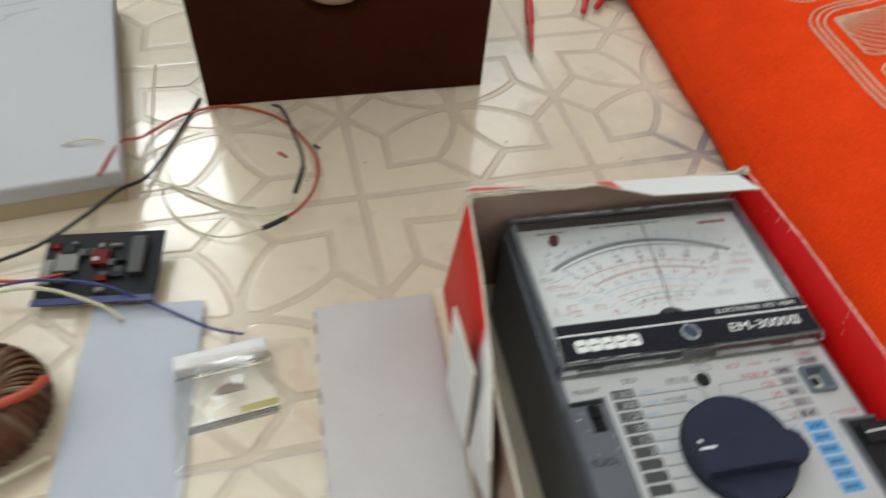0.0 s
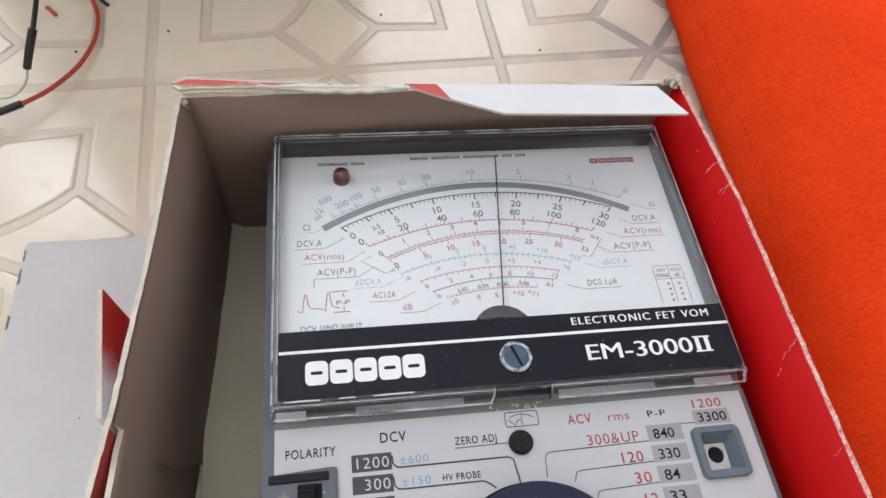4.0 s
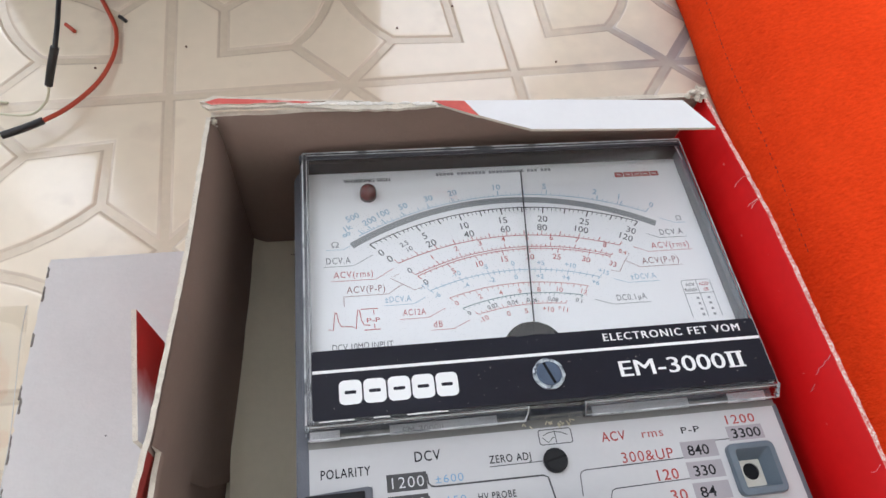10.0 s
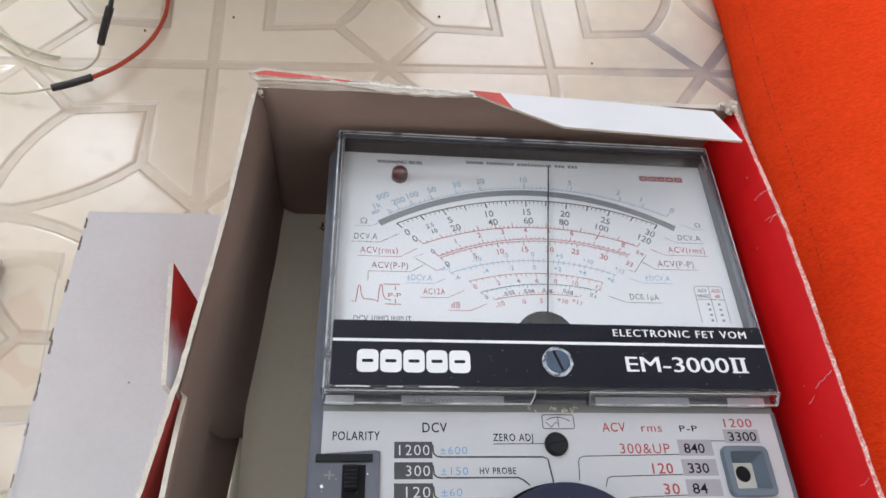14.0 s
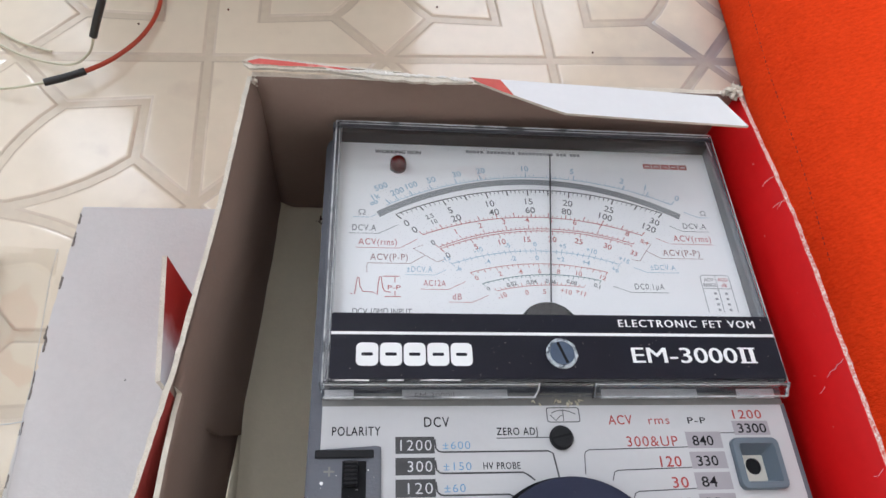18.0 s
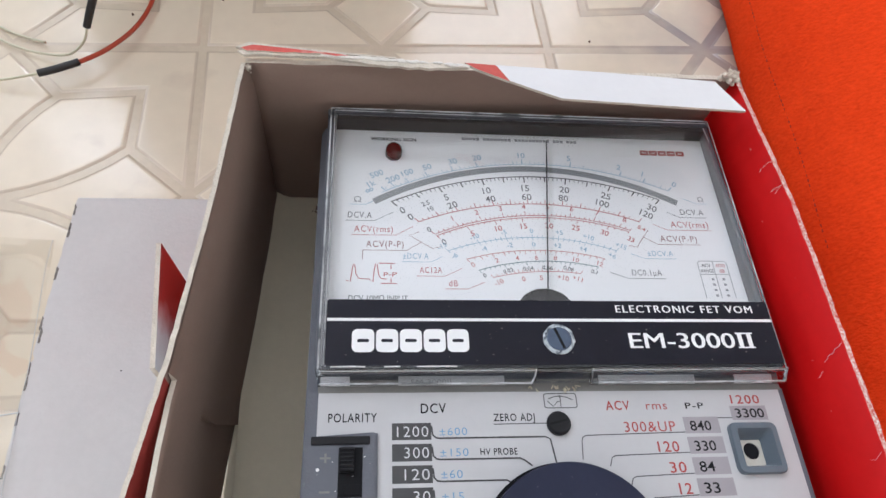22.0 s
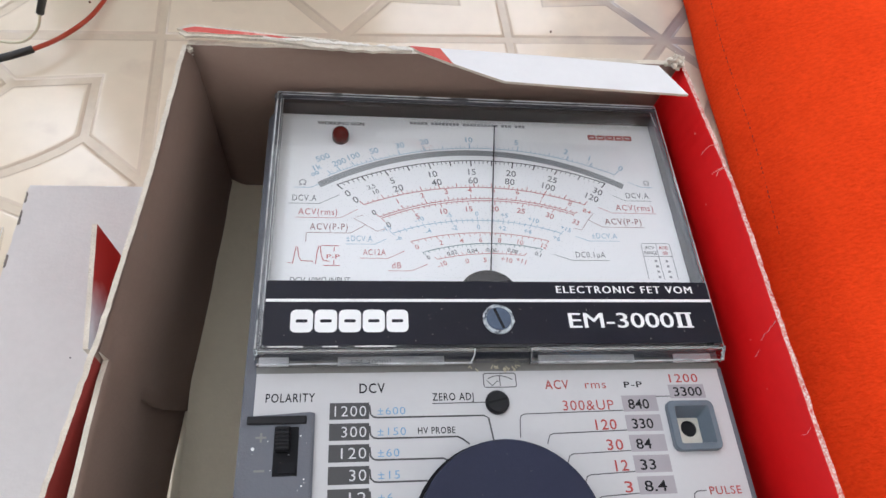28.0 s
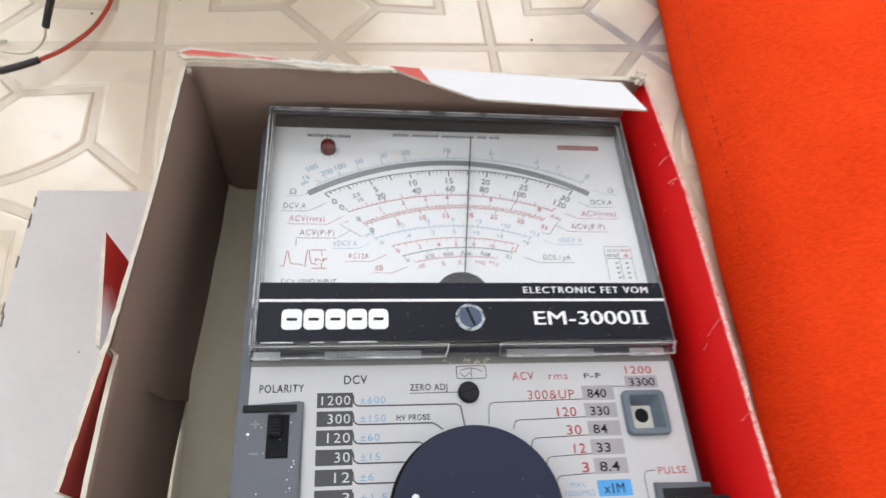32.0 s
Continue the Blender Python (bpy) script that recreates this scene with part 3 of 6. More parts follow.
# a loose liner card on the bottom, its near side edge curled up a little
bm = bmesh.new()
rows = []
for i in range(25):
    y = 91.5 - 209 * i / 24
    x = -83.2 - 4.8 * min(1.0, (91.5 - y) / 90) + 0.8 * math.sin(i * 0.6)
    rows.append([bm.verts.new((x + dx, y, 1.9 + dz)) for dx, dz in ((0, 5.0), (2.2, 2.4), (5.5, 0.5), (60, 0.0))])
for p, q in zip(rows, rows[1:]):
    for k in range(3):
        bm.faces.new((p[k], q[k], q[k + 1], p[k + 1])).smooth = True
liner = part("liner", bm, OLIVE, carton, "thin olive-grey liner card with a curled pale edge")
# light caught on the liner's edge, put in as a white line
bm = bmesh.new()
edge_line = [(-81.6, 86, 3.0), (-82.3, 75.7, 3.0), (-83.6, 59, 3.1), (-84.9, 37.1, 3.2), (-86.3, 17, 3.4), (-87.2, 4, 3.4)]
tube(bm, edge_line, 0.62, 6)
part("liner_edge", bm, STRIP_WHITE, carton, "cut edge of the liner card, its gleam painted white")
for pts in ([(-80.5, 70), (-81.8, 20), (-83, -60)], [(-80, 87.6), (-66, 88.2)]):
    bm = bmesh.new()
    tube(bm, [(x, y, 1.95) for x, y in pts], 0.14, 5)
    part("crease", bm, GROOVE, carton)
tear_z = random.Random(8)


# glue flap folded from the far wall along the side wall
def side_x(y, z):
    """The inner face of the side wall."""
    low = -84 - 2.6 * (92 - y) / 48 if y > 44 else -86.6 - 4.0 * (44 - y) / 52
    high = -81.4 - 3.2 * (76.2 - y) / 42.2 if y > 34 else -84.6 - 4.7 * (34 - y) / 42
    return low + (high - low) * z / 89


def part_off(y):
    """The ply bends away from the line of the flap."""
    u = max(0.0, -10.95 - y)
    return 0.012 * u + 0.10 * 12 * (1 - math.exp(-u / 12))


def flap_end(z):
    """The curled lower end of the flap."""
    return -10.95 if z > 51 else -8.5 - 2.45 * (z - 35) / 16 if z > 35 else 0.5 - 9.0 * (z - 2.5) / 32.5


def flap_start(z):
    return 91 - 14.5 * z / 90


# lower part: a flap with a free end
bm = bmesh.new()
rows = []
for k in range(9):
    z = 2.5 + 50.0 * k / 8
    line = [flap_start(z) + (flap_end(z) - flap_start(z)) * i / 20 for i in range(21)]
    rows.append([[bm.verts.new((side_x(y, z) + d + (0.5 if i == 20 and k < 8 else 0.0) * (d > 0.5), y, z)) for i, y in enumerate(line)] for d in (0.35, 1.05)])
for p, q in zip(rows, rows[1:]):
    for s in (0, 1):
        for i in range(20):
            bm.faces.new((p[s][i], p[s][i + 1], q[s][i + 1], q[s][i])).smooth = True
    bm.faces.new((p[0][20], p[1][20], q[1][20], q[0][20]))
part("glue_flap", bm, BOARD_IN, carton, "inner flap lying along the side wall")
# upper part: the flap runs on as the inner ply, parted from the outer wall
bm = bmesh.new()
rows = []
for k in range(8):
    f = k / 7
    ys = [flap_start(52.5 + 30 * f) + (-10.95 - flap_start(52.5 + 30 * f)) * i / 16 for i in range(17)] + [-11.2 - (118 - 11.2) * i / 22 for i in range(23)]
    row = ([], [])
    for i, y in enumerate(ys):
        top = 86.0 + (y + 8) * 0.0595 if i < 17 else 81.5 + (0.3 * tear_z.random() if k == 7 else 0.0)
        z = 52.5 + (top - 52.5) * f
        lie = 1.05 if i > 16 else 0.16 + 0.89 * min(1.0, (7 - k) / 2.0)
        x = side_x(max(y, -10.95), z) + lie - part_off(y)
        row[0].append(bm.verts.new((x, y, z)))
        row[1].append(bm.verts.new((x - (1.2 if i > 16 else 0.12), y, z)))
    rows.append(row)
n = len(rows[0][0])
for p, q in zip(rows, rows[1:]):
    for s in (0, 1):
        for i in range(n - 1):
            bm.faces.new((p[s][i], p[s][i + 1], q[s][i + 1], q[s][i])).smooth = True
for i in range(16, n - 1):
    bm.faces.new((rows[-1][0][i], rows[-1][0][i + 1], rows[-1][1][i + 1], rows[-1][1][i])).material_index = 1
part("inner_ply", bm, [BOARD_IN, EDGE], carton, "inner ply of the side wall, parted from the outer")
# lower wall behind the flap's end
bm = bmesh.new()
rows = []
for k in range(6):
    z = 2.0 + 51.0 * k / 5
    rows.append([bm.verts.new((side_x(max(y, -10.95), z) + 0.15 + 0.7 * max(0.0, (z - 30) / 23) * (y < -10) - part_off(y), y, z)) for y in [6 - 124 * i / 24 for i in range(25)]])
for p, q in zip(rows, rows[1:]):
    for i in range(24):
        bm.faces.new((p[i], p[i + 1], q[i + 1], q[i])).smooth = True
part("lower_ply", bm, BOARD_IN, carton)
# top flap of the far wall, folded inward: torn red strip, then white print
FLAP_Z = 0.0


def flap_z(x, y):
    return FLAP_Z + 93.2 - 0.023 * (x + 83) - 0.03 * (y - 77)


def flap(name, outline, material, label):
    bm = bmesh.new()
    prism(bm, outline, flap_z, lambda x, y: flap_z(x, y) + 0.9)
    ob = part(name, bm, [material, EDGE], carton, label)
    for p in ob.data.polygons:
        p.material_index = 0 if abs(p.normal.z) > 0.5 else 1
    return ob


tear = random.Random(12)
front = [(-81.5 + 62 * i / 22, 75.9 + 0.7 * tear.random() + 0.9 * math.sin(i * 0.3)) for i in range(23)]
flap("torn_flap_edge", [(-83.5, 78.2)] + [(x, y + 0.35) for x, y in front] + [(-19.5, 78.2)], EDGE, "torn cream card edge")
FLAP_Z = 0.5
flap("top_flap", [(-82.6, 78.7), (-80.6, 77.6)] + [(x - 0.5, y + 1.1) for x, y in front if -79 < x < -56] + [(-53, 78.3), (-60, 78.9), (-70, 79.6), (-79.2, 80.1)], RED_FADED, "narrow remains of the red flap")
flap("torn_flap_edge", [(-83.8, 78.8), (-80.4, 81.1), (-75, 80.5), (-70, 80.4), (-58, 79.5), (-40, 78.8), (-40, 78.4), (-58, 78.8), (-70, 79.5), (-79.4, 80.0), (-82.6, 78.6)], EDGE, "torn white card fibre beside the red strip")
bm = bmesh.new()
for i in range(70):
    x = -60 + 40 * tear.random()
    y = 78.2 + 0.8 * (tear.random() - 0.5) - 0.02 * (x + 56)
    q = bmesh.new()
    bmesh.ops.create_icosphere(q, subdivisions=1, radius=0.5)
    for v in q.verts:
        v.co = Vector((x + v.co.x * (1.2 + 3.0 * tear.random()), y + v.co.y, flap_z(x, y) + 0.6 + v.co.z * 0.6))
    absorb(bm, q)
tagged(part("fibre_fringe", bm, FIBRE, carton), "white torn paper fibres along the fold", kind="stuff")
flap("top_flap", [(-20.5, 78.4), (-17.6, 76.4), (-14, 74.8), (-8.0, 72.2), (-11.5, 78.2)], RED_FADED, "torn red flap")
flap("top_flap", [(-11.5, 78.3), (-7.9, 72.4), (-1, 69.6), (6.5, 66.8), (34, 66.4), (61.5, 66.2), (54.8, 77.4), (20, 78.2)], WHITE_PRINT, "white printed flap folded inward")
# frayed corners where the far wall meets the side walls
def fray(at, size, count, seed, label):
    bm = bmesh.new()
    fr = random.Random(seed)
    for i in range(count):
        c = Vector(tuple(a + w * fr.random() for a, w in zip(at, size)))
        q = bmesh.new()
        bmesh.ops.create_icosphere(q, subdivisions=1, radius=min(size) * (0.14 + 0.28 * fr.random()))
        for v in q.verts:
            v.co = c + Vector((v.co.x * (0.5 + fr.random()), v.co.y * (0.5 + fr.random()), v.co.z * (0.6 + 0.8 * fr.random())))
        absorb(bm, q)
    # loose fibres that stand out of the tear
    for i in range(count // 2):
        a = Vector(tuple(p + w * fr.random() for p, w in zip(at, size)))
        d = Vector((fr.random() - 0.5, fr.random() - 0.6, 0.3 + fr.random())).normalized() * min(size) * 0.7
        tube(bm, [a, a + d * 0.6, a + d + Vector((0.3 * fr.random(), -0.3 * fr.random(), -0.2))], 0.09, 4)
    part("frayed_corner", bm, EDGE, carton, label)


fray((61.5, 83, 84.5), (5.5, 3.5, 3.0), 34, 5, "frayed grey-white card fibres at the corner")
fray((-81.6, 74.6, 89.0), (1.5, 1.6, 1.8), 22, 6, "small tuft of grey-white fibres in the corner")


# side leaves of the lid that stand off the wall: red inside, grey-white outside
def leaf(name, corners, label):
    bm = bmesh.new()
    f1, f2, rim = sheet(bm, corners, 1.2)
    f1.material_index, f2.material_index = 0, 1
    for f in rim:
        f.material_index = 2
    return part(name, bm, [LEAF_PRINT, WHITE_PRINT, EDGE], carton, label)


leaf("side_leaf", [(-98.2, 23.8, 82.0), (-95.8, -6.9, 77.4), (-93.6, -8.0, 12), (-95.2, 27.0, 8)], "card leaf standing off the wall, red inside")
# loose fibres that curl inward from the worn rim
for y, reach, drop in ((53.0, 4.2, 2.6), (44.5, 3.6, 1.4), (44.9, 2.4, 2.2)):
    bm = bmesh.new()
    x = 70.3 - (y - 40) * 0.088
    tube(bm, [(x, y, 85.1), (x - reach * 0.35, y - drop * 0.25, 85.6), (x - reach * 0.8, y - drop * 0.8, 84.9), (x - reach, y - drop * 1.2, 84.2)], 0.04, 5)
    part("loose_fibre", bm, FIBRE, carton, "fine pale paper fibre on the worn rim")
# small white scratches on the red wall
sc = random.Random(21)
for y, z, n, r0 in ((-3, 84.6, 8, 0.045), (-7, 75, 3, 0.04), (-30, 84.5, 4, 0.03), (60, 84, 3, 0.02)):
    pts = [(y - i * 0.25 - sc.random() * 0.6 * (i > 0), z + 0.5 - i * 1.1 - sc.random() * 0.8 * (i > 0)) for i in range(n)]
    bm = bmesh.new()
    tube(bm, [(70.15 - (ya - 40) * 0.0235 - 0.03 * (85 - za), ya, za) for ya, za in pts], r0, 5)
    part("scratch", bm, WHITE_PRINT, carton, "fine white scratch on the red print")

# the lid's grey inner board flat on the floor
lid = thing("box_lid", (0, 0, 0), (0, 0, 0), "grey cardboard lid lying open and flat beside the box", "box lid")
bm = bmesh.new()
lr = random.Random(31)
left = []
for i in range(150):
    y = 89.3 - 232 * i / 149
    torn = 1.0 if lr.random() < 0.16 else 0.0
    left.append((-158.6 - 0.9 * math.sin(i * 0.042) + 1.1 * torn * lr.random() + 0.35 * lr.random(), y))
prism(bm, [(-93, 90.2), (-125, 89.8)] + left + [(-93, -142)], 0.3, 1.9, 0.12)
part("lid_board", bm, BOARD, lid)
for i in (3, 8, 10, 21, 33, 36, 44, 47, 55, 66, 78, 82, 96):
    x, y = left[i]
    bm = bmesh.new()
    low, high = y - 2.0 - 2.4 * lr.random(), y + 1.2 + 1.4 * lr.random()
    bite = [(x - 0.2 + 0.25 * lr.random(), low + (high - low) * k / 6) for k in range(7)]
    prism(bm, [(x + 0.65, low)] + [(x + 0.45 + 0.4 * lr.random(), low + (high - low) * k / 6) for k in range(1, 6)] + bite[::-1], 0.4, 1.98)
    part("perforation", bm, TORN_DARK, lid, "dark torn perforation")
for x, y in ((-129.5, 19.5),):
    bm = bmesh.new()
    prism(bm, disc_outline(x, y, 0.28, 7), 1.9, 2.0)
    part("speck", bm, INK, lid)


# ---- the meter ----
meter = thing("analogue_multimeter", (0, 0, 68.2), (-1.49, 0, 0.25), "grey analogue multimeter with clear cover and white scale, in its box", "multimeter")
# case with a shallow bowl of thickness: outer shell, top rim
bm = bmesh.new()
prism(bm, round_rect(-61.5, 63.8, -112, 79.5, 5), -64.0, -2.2, 0.8)
part("case", bm, CASE, meter, "slate-grey plastic case")
def holed(x0, x1, y0, y1, z0, z1):
    """A plate with the square opening of the jack."""
    q = bmesh.new()
    hole = ((45.2, -31.0), (56.6, -31.0), (56.6, -19.5), (45.2, -19.5))
    out = ((x0, y0), (x1, y0), (x1, y1), (x0, y1))
    loops = [[q.verts.new((x, y, z)) for x, y in o] for o, z in ((out, z0), (out, z1), (hole, z1), (hole, z0))]
    for a, b in zip(loops, loops[1:] + loops[:1]):
        for i in range(4):
            q.faces.new((a[i], a[(i + 1) % 4], b[(i + 1) % 4], b[i]))
    return q


bm = holed(-60.8, 63.2, -111, -9.3, -2.2, -0.6)
part("case_front", bm, CASE, meter)
# meter housing behind the cover
bm = bmesh.new()
box(bm, -59.4, 62.4, 76.2, 78.6, -2.2, 5.2, 0.4)
box(bm, -59.4, -57.4, -5.0, 76.2, -2.2, 3.4, 0.3)
box(bm, 61.0, 62.6, -5.0, 76.2, -2.2, 3.4, 0.3)
part("meter_rim", bm, CASE, meter, "dark grey rim round the scale")
bm = bmesh.new()
box(bm, -57.0, 60.6, 74.4, 76.0, -0.3, 4.6, 0.2)
part("rim_shade_wall", bm, RIM_DARK, meter, "grey inner wall above the scale")
bm = bmesh.new()
box(bm, -57.2, 60.8, 2.0, 75.0, -1.6, -0.3)
part("scale_plate", bm, PLATE, meter, "white printed scale plate")
bm = holed(-58.3, 61.6, -110, -9.9, -0.6, 0.0)
panel = part("front_panel", bm, PANEL, meter, "silver-white printed range panel")

# --- the printed scales ---
INK_FINE = mat("thin_grey_ink", (0.30, 0.30, 0.31), 0.6, vary=0.25, scale=500)
PZ = -0.28
PIVOT = (1.3, 8.0)


def ink_part(name, material, build, label="", z=PZ):
    bm = bmesh.new()
    build(bm)
    return part(name, bm, material, meter, label)


class Arc:
    """A printed arc through a left end, a top and a right end; places on it are met by rays from the pivot."""

    def __init__(self, a, b, c):
        (ax, ay), (bx, by), (cx, cy) = a, b, c
        d = 2 * (ax * (by - cy) + bx * (cy - ay) + cx * (ay - by))
        ux = ((ax * ax + ay * ay) * (by - cy) + (bx * bx + by * by) * (cy - ay) + (cx * cx + cy * cy) * (ay - by)) / d
        uy = ((ax * ax + ay * ay) * (cx - bx) + (bx * bx + by * by) * (ax - cx) + (cx * cx + cy * cy) * (bx - ax)) / d
        self.c, self.r, self.a, self.e = (ux, uy), math.hypot(ax - ux, ay - uy), a, c
        self.t0, self.t1 = self.angle(a), self.angle(c)

    @staticmethod
    def angle(p):
        return math.degrees(math.atan2(p[0] - PIVOT[0], p[1] - PIVOT[1]))

    def at(self, theta, off=0.0):
        dx, dy = math.sin(radians(theta)), math.cos(radians(theta))
        ox, oy = PIVOT[0] - self.c[0], PIVOT[1] - self.c[1]
        b = ox * dx + oy * dy
        k = -b + math.sqrt(max(b * b - (ox * ox + oy * oy - self.r ** 2), 0.0))
        return PIVOT[0] + (k + off) * dx, PIVOT[1] + (k + off) * dy

    def share(self, f):
        return self.t0 + (self.t1 - self.t0) * f

    def line(self, bm, w, off=0.0, f0=0.0, f1=1.0, n=48):
        stroke(bm, [self.at(self.share(f0 + (f1 - f0) * i / n), off) for i in range(n + 1)], w, PZ, PZ + 0.02)

    def tick(self, bm, f, a, b, w):
        stroke(bm, [self.at(self.share(f), a), self.at(self.share(f), b)], w, PZ, PZ + 0.02)

    def number(self, name, words, f, off, h, material):
        x, y = self.at(self.share(f), off)
        lettering(name, words, x, None, y - h / 2, h, PZ + 0.03, material, meter, turn=-self.share(f) * 0.62)


OHM = Arc((-42.9, 51.0), (3.0, 63.0), (45.4, 54.0))
MIRROR = Arc((-45.4, 47.8), (1.4, 61.3), (47.4, 49.6))
VOLT = Arc((-40.1, 47.8), (0.7, 58.1), (41.8, 50.6))
RMS = Arc((-32.3, 40.9), (1.0, 48.0), (33.7, 42.4))
PP = Arc((-27.6, 36.5), (1.3, 43.5), (30.2, 39.0))
DCPM = Arc((-24.3, 31.3), (1.4, 36.2), (25.0, 32.1))
AMP = Arc((-19.2, 28.6), (1.4, 31.9), (20.9, 29.4))
MICRO = Arc((-16.0, 25.1), (1.3, 28.3), (18.6, 26.6))
DB = Arc((-12.0, 22.9), (1.0, 24.9), (13.1, 24.4))

bm = bmesh.new()
MIRROR.line(bm, 2.1, -0.2)
part("scale_band", bm, BAND, meter, "grey mirror band along the scale")


def ohm_marks(bm):
    OHM.line(bm, 0.22)
    span = OHM.t1 - OHM.t0
    for x, y, long in ((45.4, 54, 1), (36.9, 55.8, 1), (30.1, 58.4, 1), (15.2, 61.8, 1), (0.3, 62.7, 1), (-14, 61.7, 1), (-21.5, 60, 1), (-29, 57.1, 1), (-35.5, 55.6, 1), (-39.8, 53.8, 1), (-42.3, 52.1, 1)):
        f = (Arc.angle((x, y)) - OHM.t0) / span
        OHM.tick(bm, f, 0, 1.9, 0.26)
    for i in range(62):
        f = 0.02 + 0.97 * i / 61
        OHM.tick(bm, f, 0, 1.35 if i % 4 == 0 else 0.85, 0.14)


ink_part("ohm_scale", INK_BLUE, ohm_marks, "pale blue resistance scale")


def volt_marks(bm):
    VOLT.line(bm, 0.3)
    for i in range(61):
        VOLT.tick(bm, i / 60, 0, -2.2 if i % 10 == 0 else -1.9 if i % 5 == 0 else -1.15, 0.36 if i % 5 == 0 else 0.2)


ink_part("volt_scale", INK, volt_marks, "black main scale")


def rms_marks(bm):
    RMS.line(bm, 0.26)
    for i in range(49):
        RMS.tick(bm, i / 48, 0, 1.7 if i % 4 == 0 else 0.9, 0.24 if i % 4 == 0 else 0.16)


ink_part("rms_scale", INK_RED, rms_marks, "red scale")


def pp_marks(bm):
    PP.line(bm, 0.24, 0.35)
    PP.line(bm, 0.24, -0.35)
    for i in range(43):
        PP.tick(bm, i / 42, 0.35, 1.9 if i % 5 == 0 else 1.1, 0.2)
    for i in range(34):
        PP.tick(bm, i / 33, -0.35, -1.8 if i % 5 == 0 else -1.0, 0.2)


ink_part("peak_scale", INK_RED, pp_marks, "red double scale")


def dc_marks(bm):
    DCPM.line(bm, 0.2)
    for i in range(31):
        DCPM.tick(bm, i / 30, -0.7 if i % 5 else -1.1, 0.7 if i % 5 else 1.1, 0.16)


ink_part("centre_zero_scale", INK_BLUE, dc_marks, "pale blue centre-zero scale")


def amp_marks(bm):
    AMP.line(bm, 0.22)
    for i in range(25):
        AMP.tick(bm, i / 24, 0, -0.7 if i % 2 else -1.2, 0.17)


ink_part("ampere_scale", INK_PALE_RED, amp_marks, "pale red scale")


def micro_marks(bm):
    MICRO.line(bm, 0.22)
    for i in range(26):
        MICRO.tick(bm, i / 25, 0, -0.6 if i % 5 else -1.2, 0.16)


ink_part("micro_scale", INK_TEAL, micro_marks, "dark teal scale")


def db_marks(bm):
    DB.line(bm, 0.2)
    for i in range(22):
        DB.tick(bm, i / 21, 0, 0.8 if i % 3 else 1.1, 0.16)


ink_part("decibel_scale", INK_PALE_RED, db_marks, "pale red decibel scale")

for i, (a, b) in enumerate((("0", "0"), ("5", "20"), ("10", "40"), ("15", "60"), ("20", "80"), ("25", "100"), ("30", "120"))):
    VOLT.number("numeral", a, i / 6, -4.3, 2.2, INK_MID)
    VOLT.number("numeral", b, i / 6, -7.5, 2.2, INK_MID)
VOLT.number("numeral", "2.5", 1 / 12, -4.6, 1.5, INK_SOFT)
VOLT.number("numeral", "10", 1 / 12, -6.9, 1.5, INK_SOFT)
for f, w, off in ((1.0, "0", 3.6), (0.905, "1", 3.4), (0.83, "2", 3.4), (0.664, "5", 3.4), (0.5, "10", 3.4), (0.345, "20", 3.6), (0.262, "30", 3.6), (0.175, "50", 3.6), (0.11, "100", 3.7), (0.06, "200", 3.2), (0.035, "500", 7.0), (0.0, "1k", 4.4), (-0.02, "\u221e", 2.6)):
    OHM.number("numeral", w, f, off, 2.0, INK_BLUE)
for i, w in enumerate(("0", "1", "2", "3", "4", "5", "6", "7", "8")):
    PP.number("numeral", w, i / 8.4, 3.6 if i else 2.6, 1.7, INK_RED if i else INK_SOFT)
PP.number("numeral", "8.4", 1.03, 2.6, 1.4, INK_PALE_RED)
for i, w in enumerate(("0", "5", "10", "15", "20", "25", "30")):
    PP.number("numeral", w, i * 5 / 33, -3.2, 1.8, INK_RED if i else INK_SOFT)
PP.number("numeral", "33", 1.03, -3.0, 1.6, INK_RED)
for i, w in enumerate(("-15", "-10", "-5", "0", "+5", "+10", "+15")):
    DCPM.number("numeral", w, i / 6, 2.3, 1.5, INK_BLUE)
for i, w in enumerate(("-6", "-4", "-2", "0", "+2", "+4", "+6")):
    DCPM.number("numeral", w, i / 6, -2.3, 1.5, INK_BLUE)
for i, w in enumerate(("0", "2", "4", "6", "8", "10", "12")):
    AMP.number("numeral", w, i / 6, -2.4, 1.5, INK_PALE_RED)
for i, w in enumerate(("0", "0.02", "0.04", "0.06", "0.08", "0.1")):
    MICRO.number("numeral", w, i / 5, -2.2, 1.25, INK_SOFT)
for f, w in ((0.0, "-10"), (0.3, "0"), (0.55, "5"), (0.84, "+10"), (1.0, "+11")):
    DB.number("numeral", w, f, -2.0, 1.5, INK_PALE_RED)

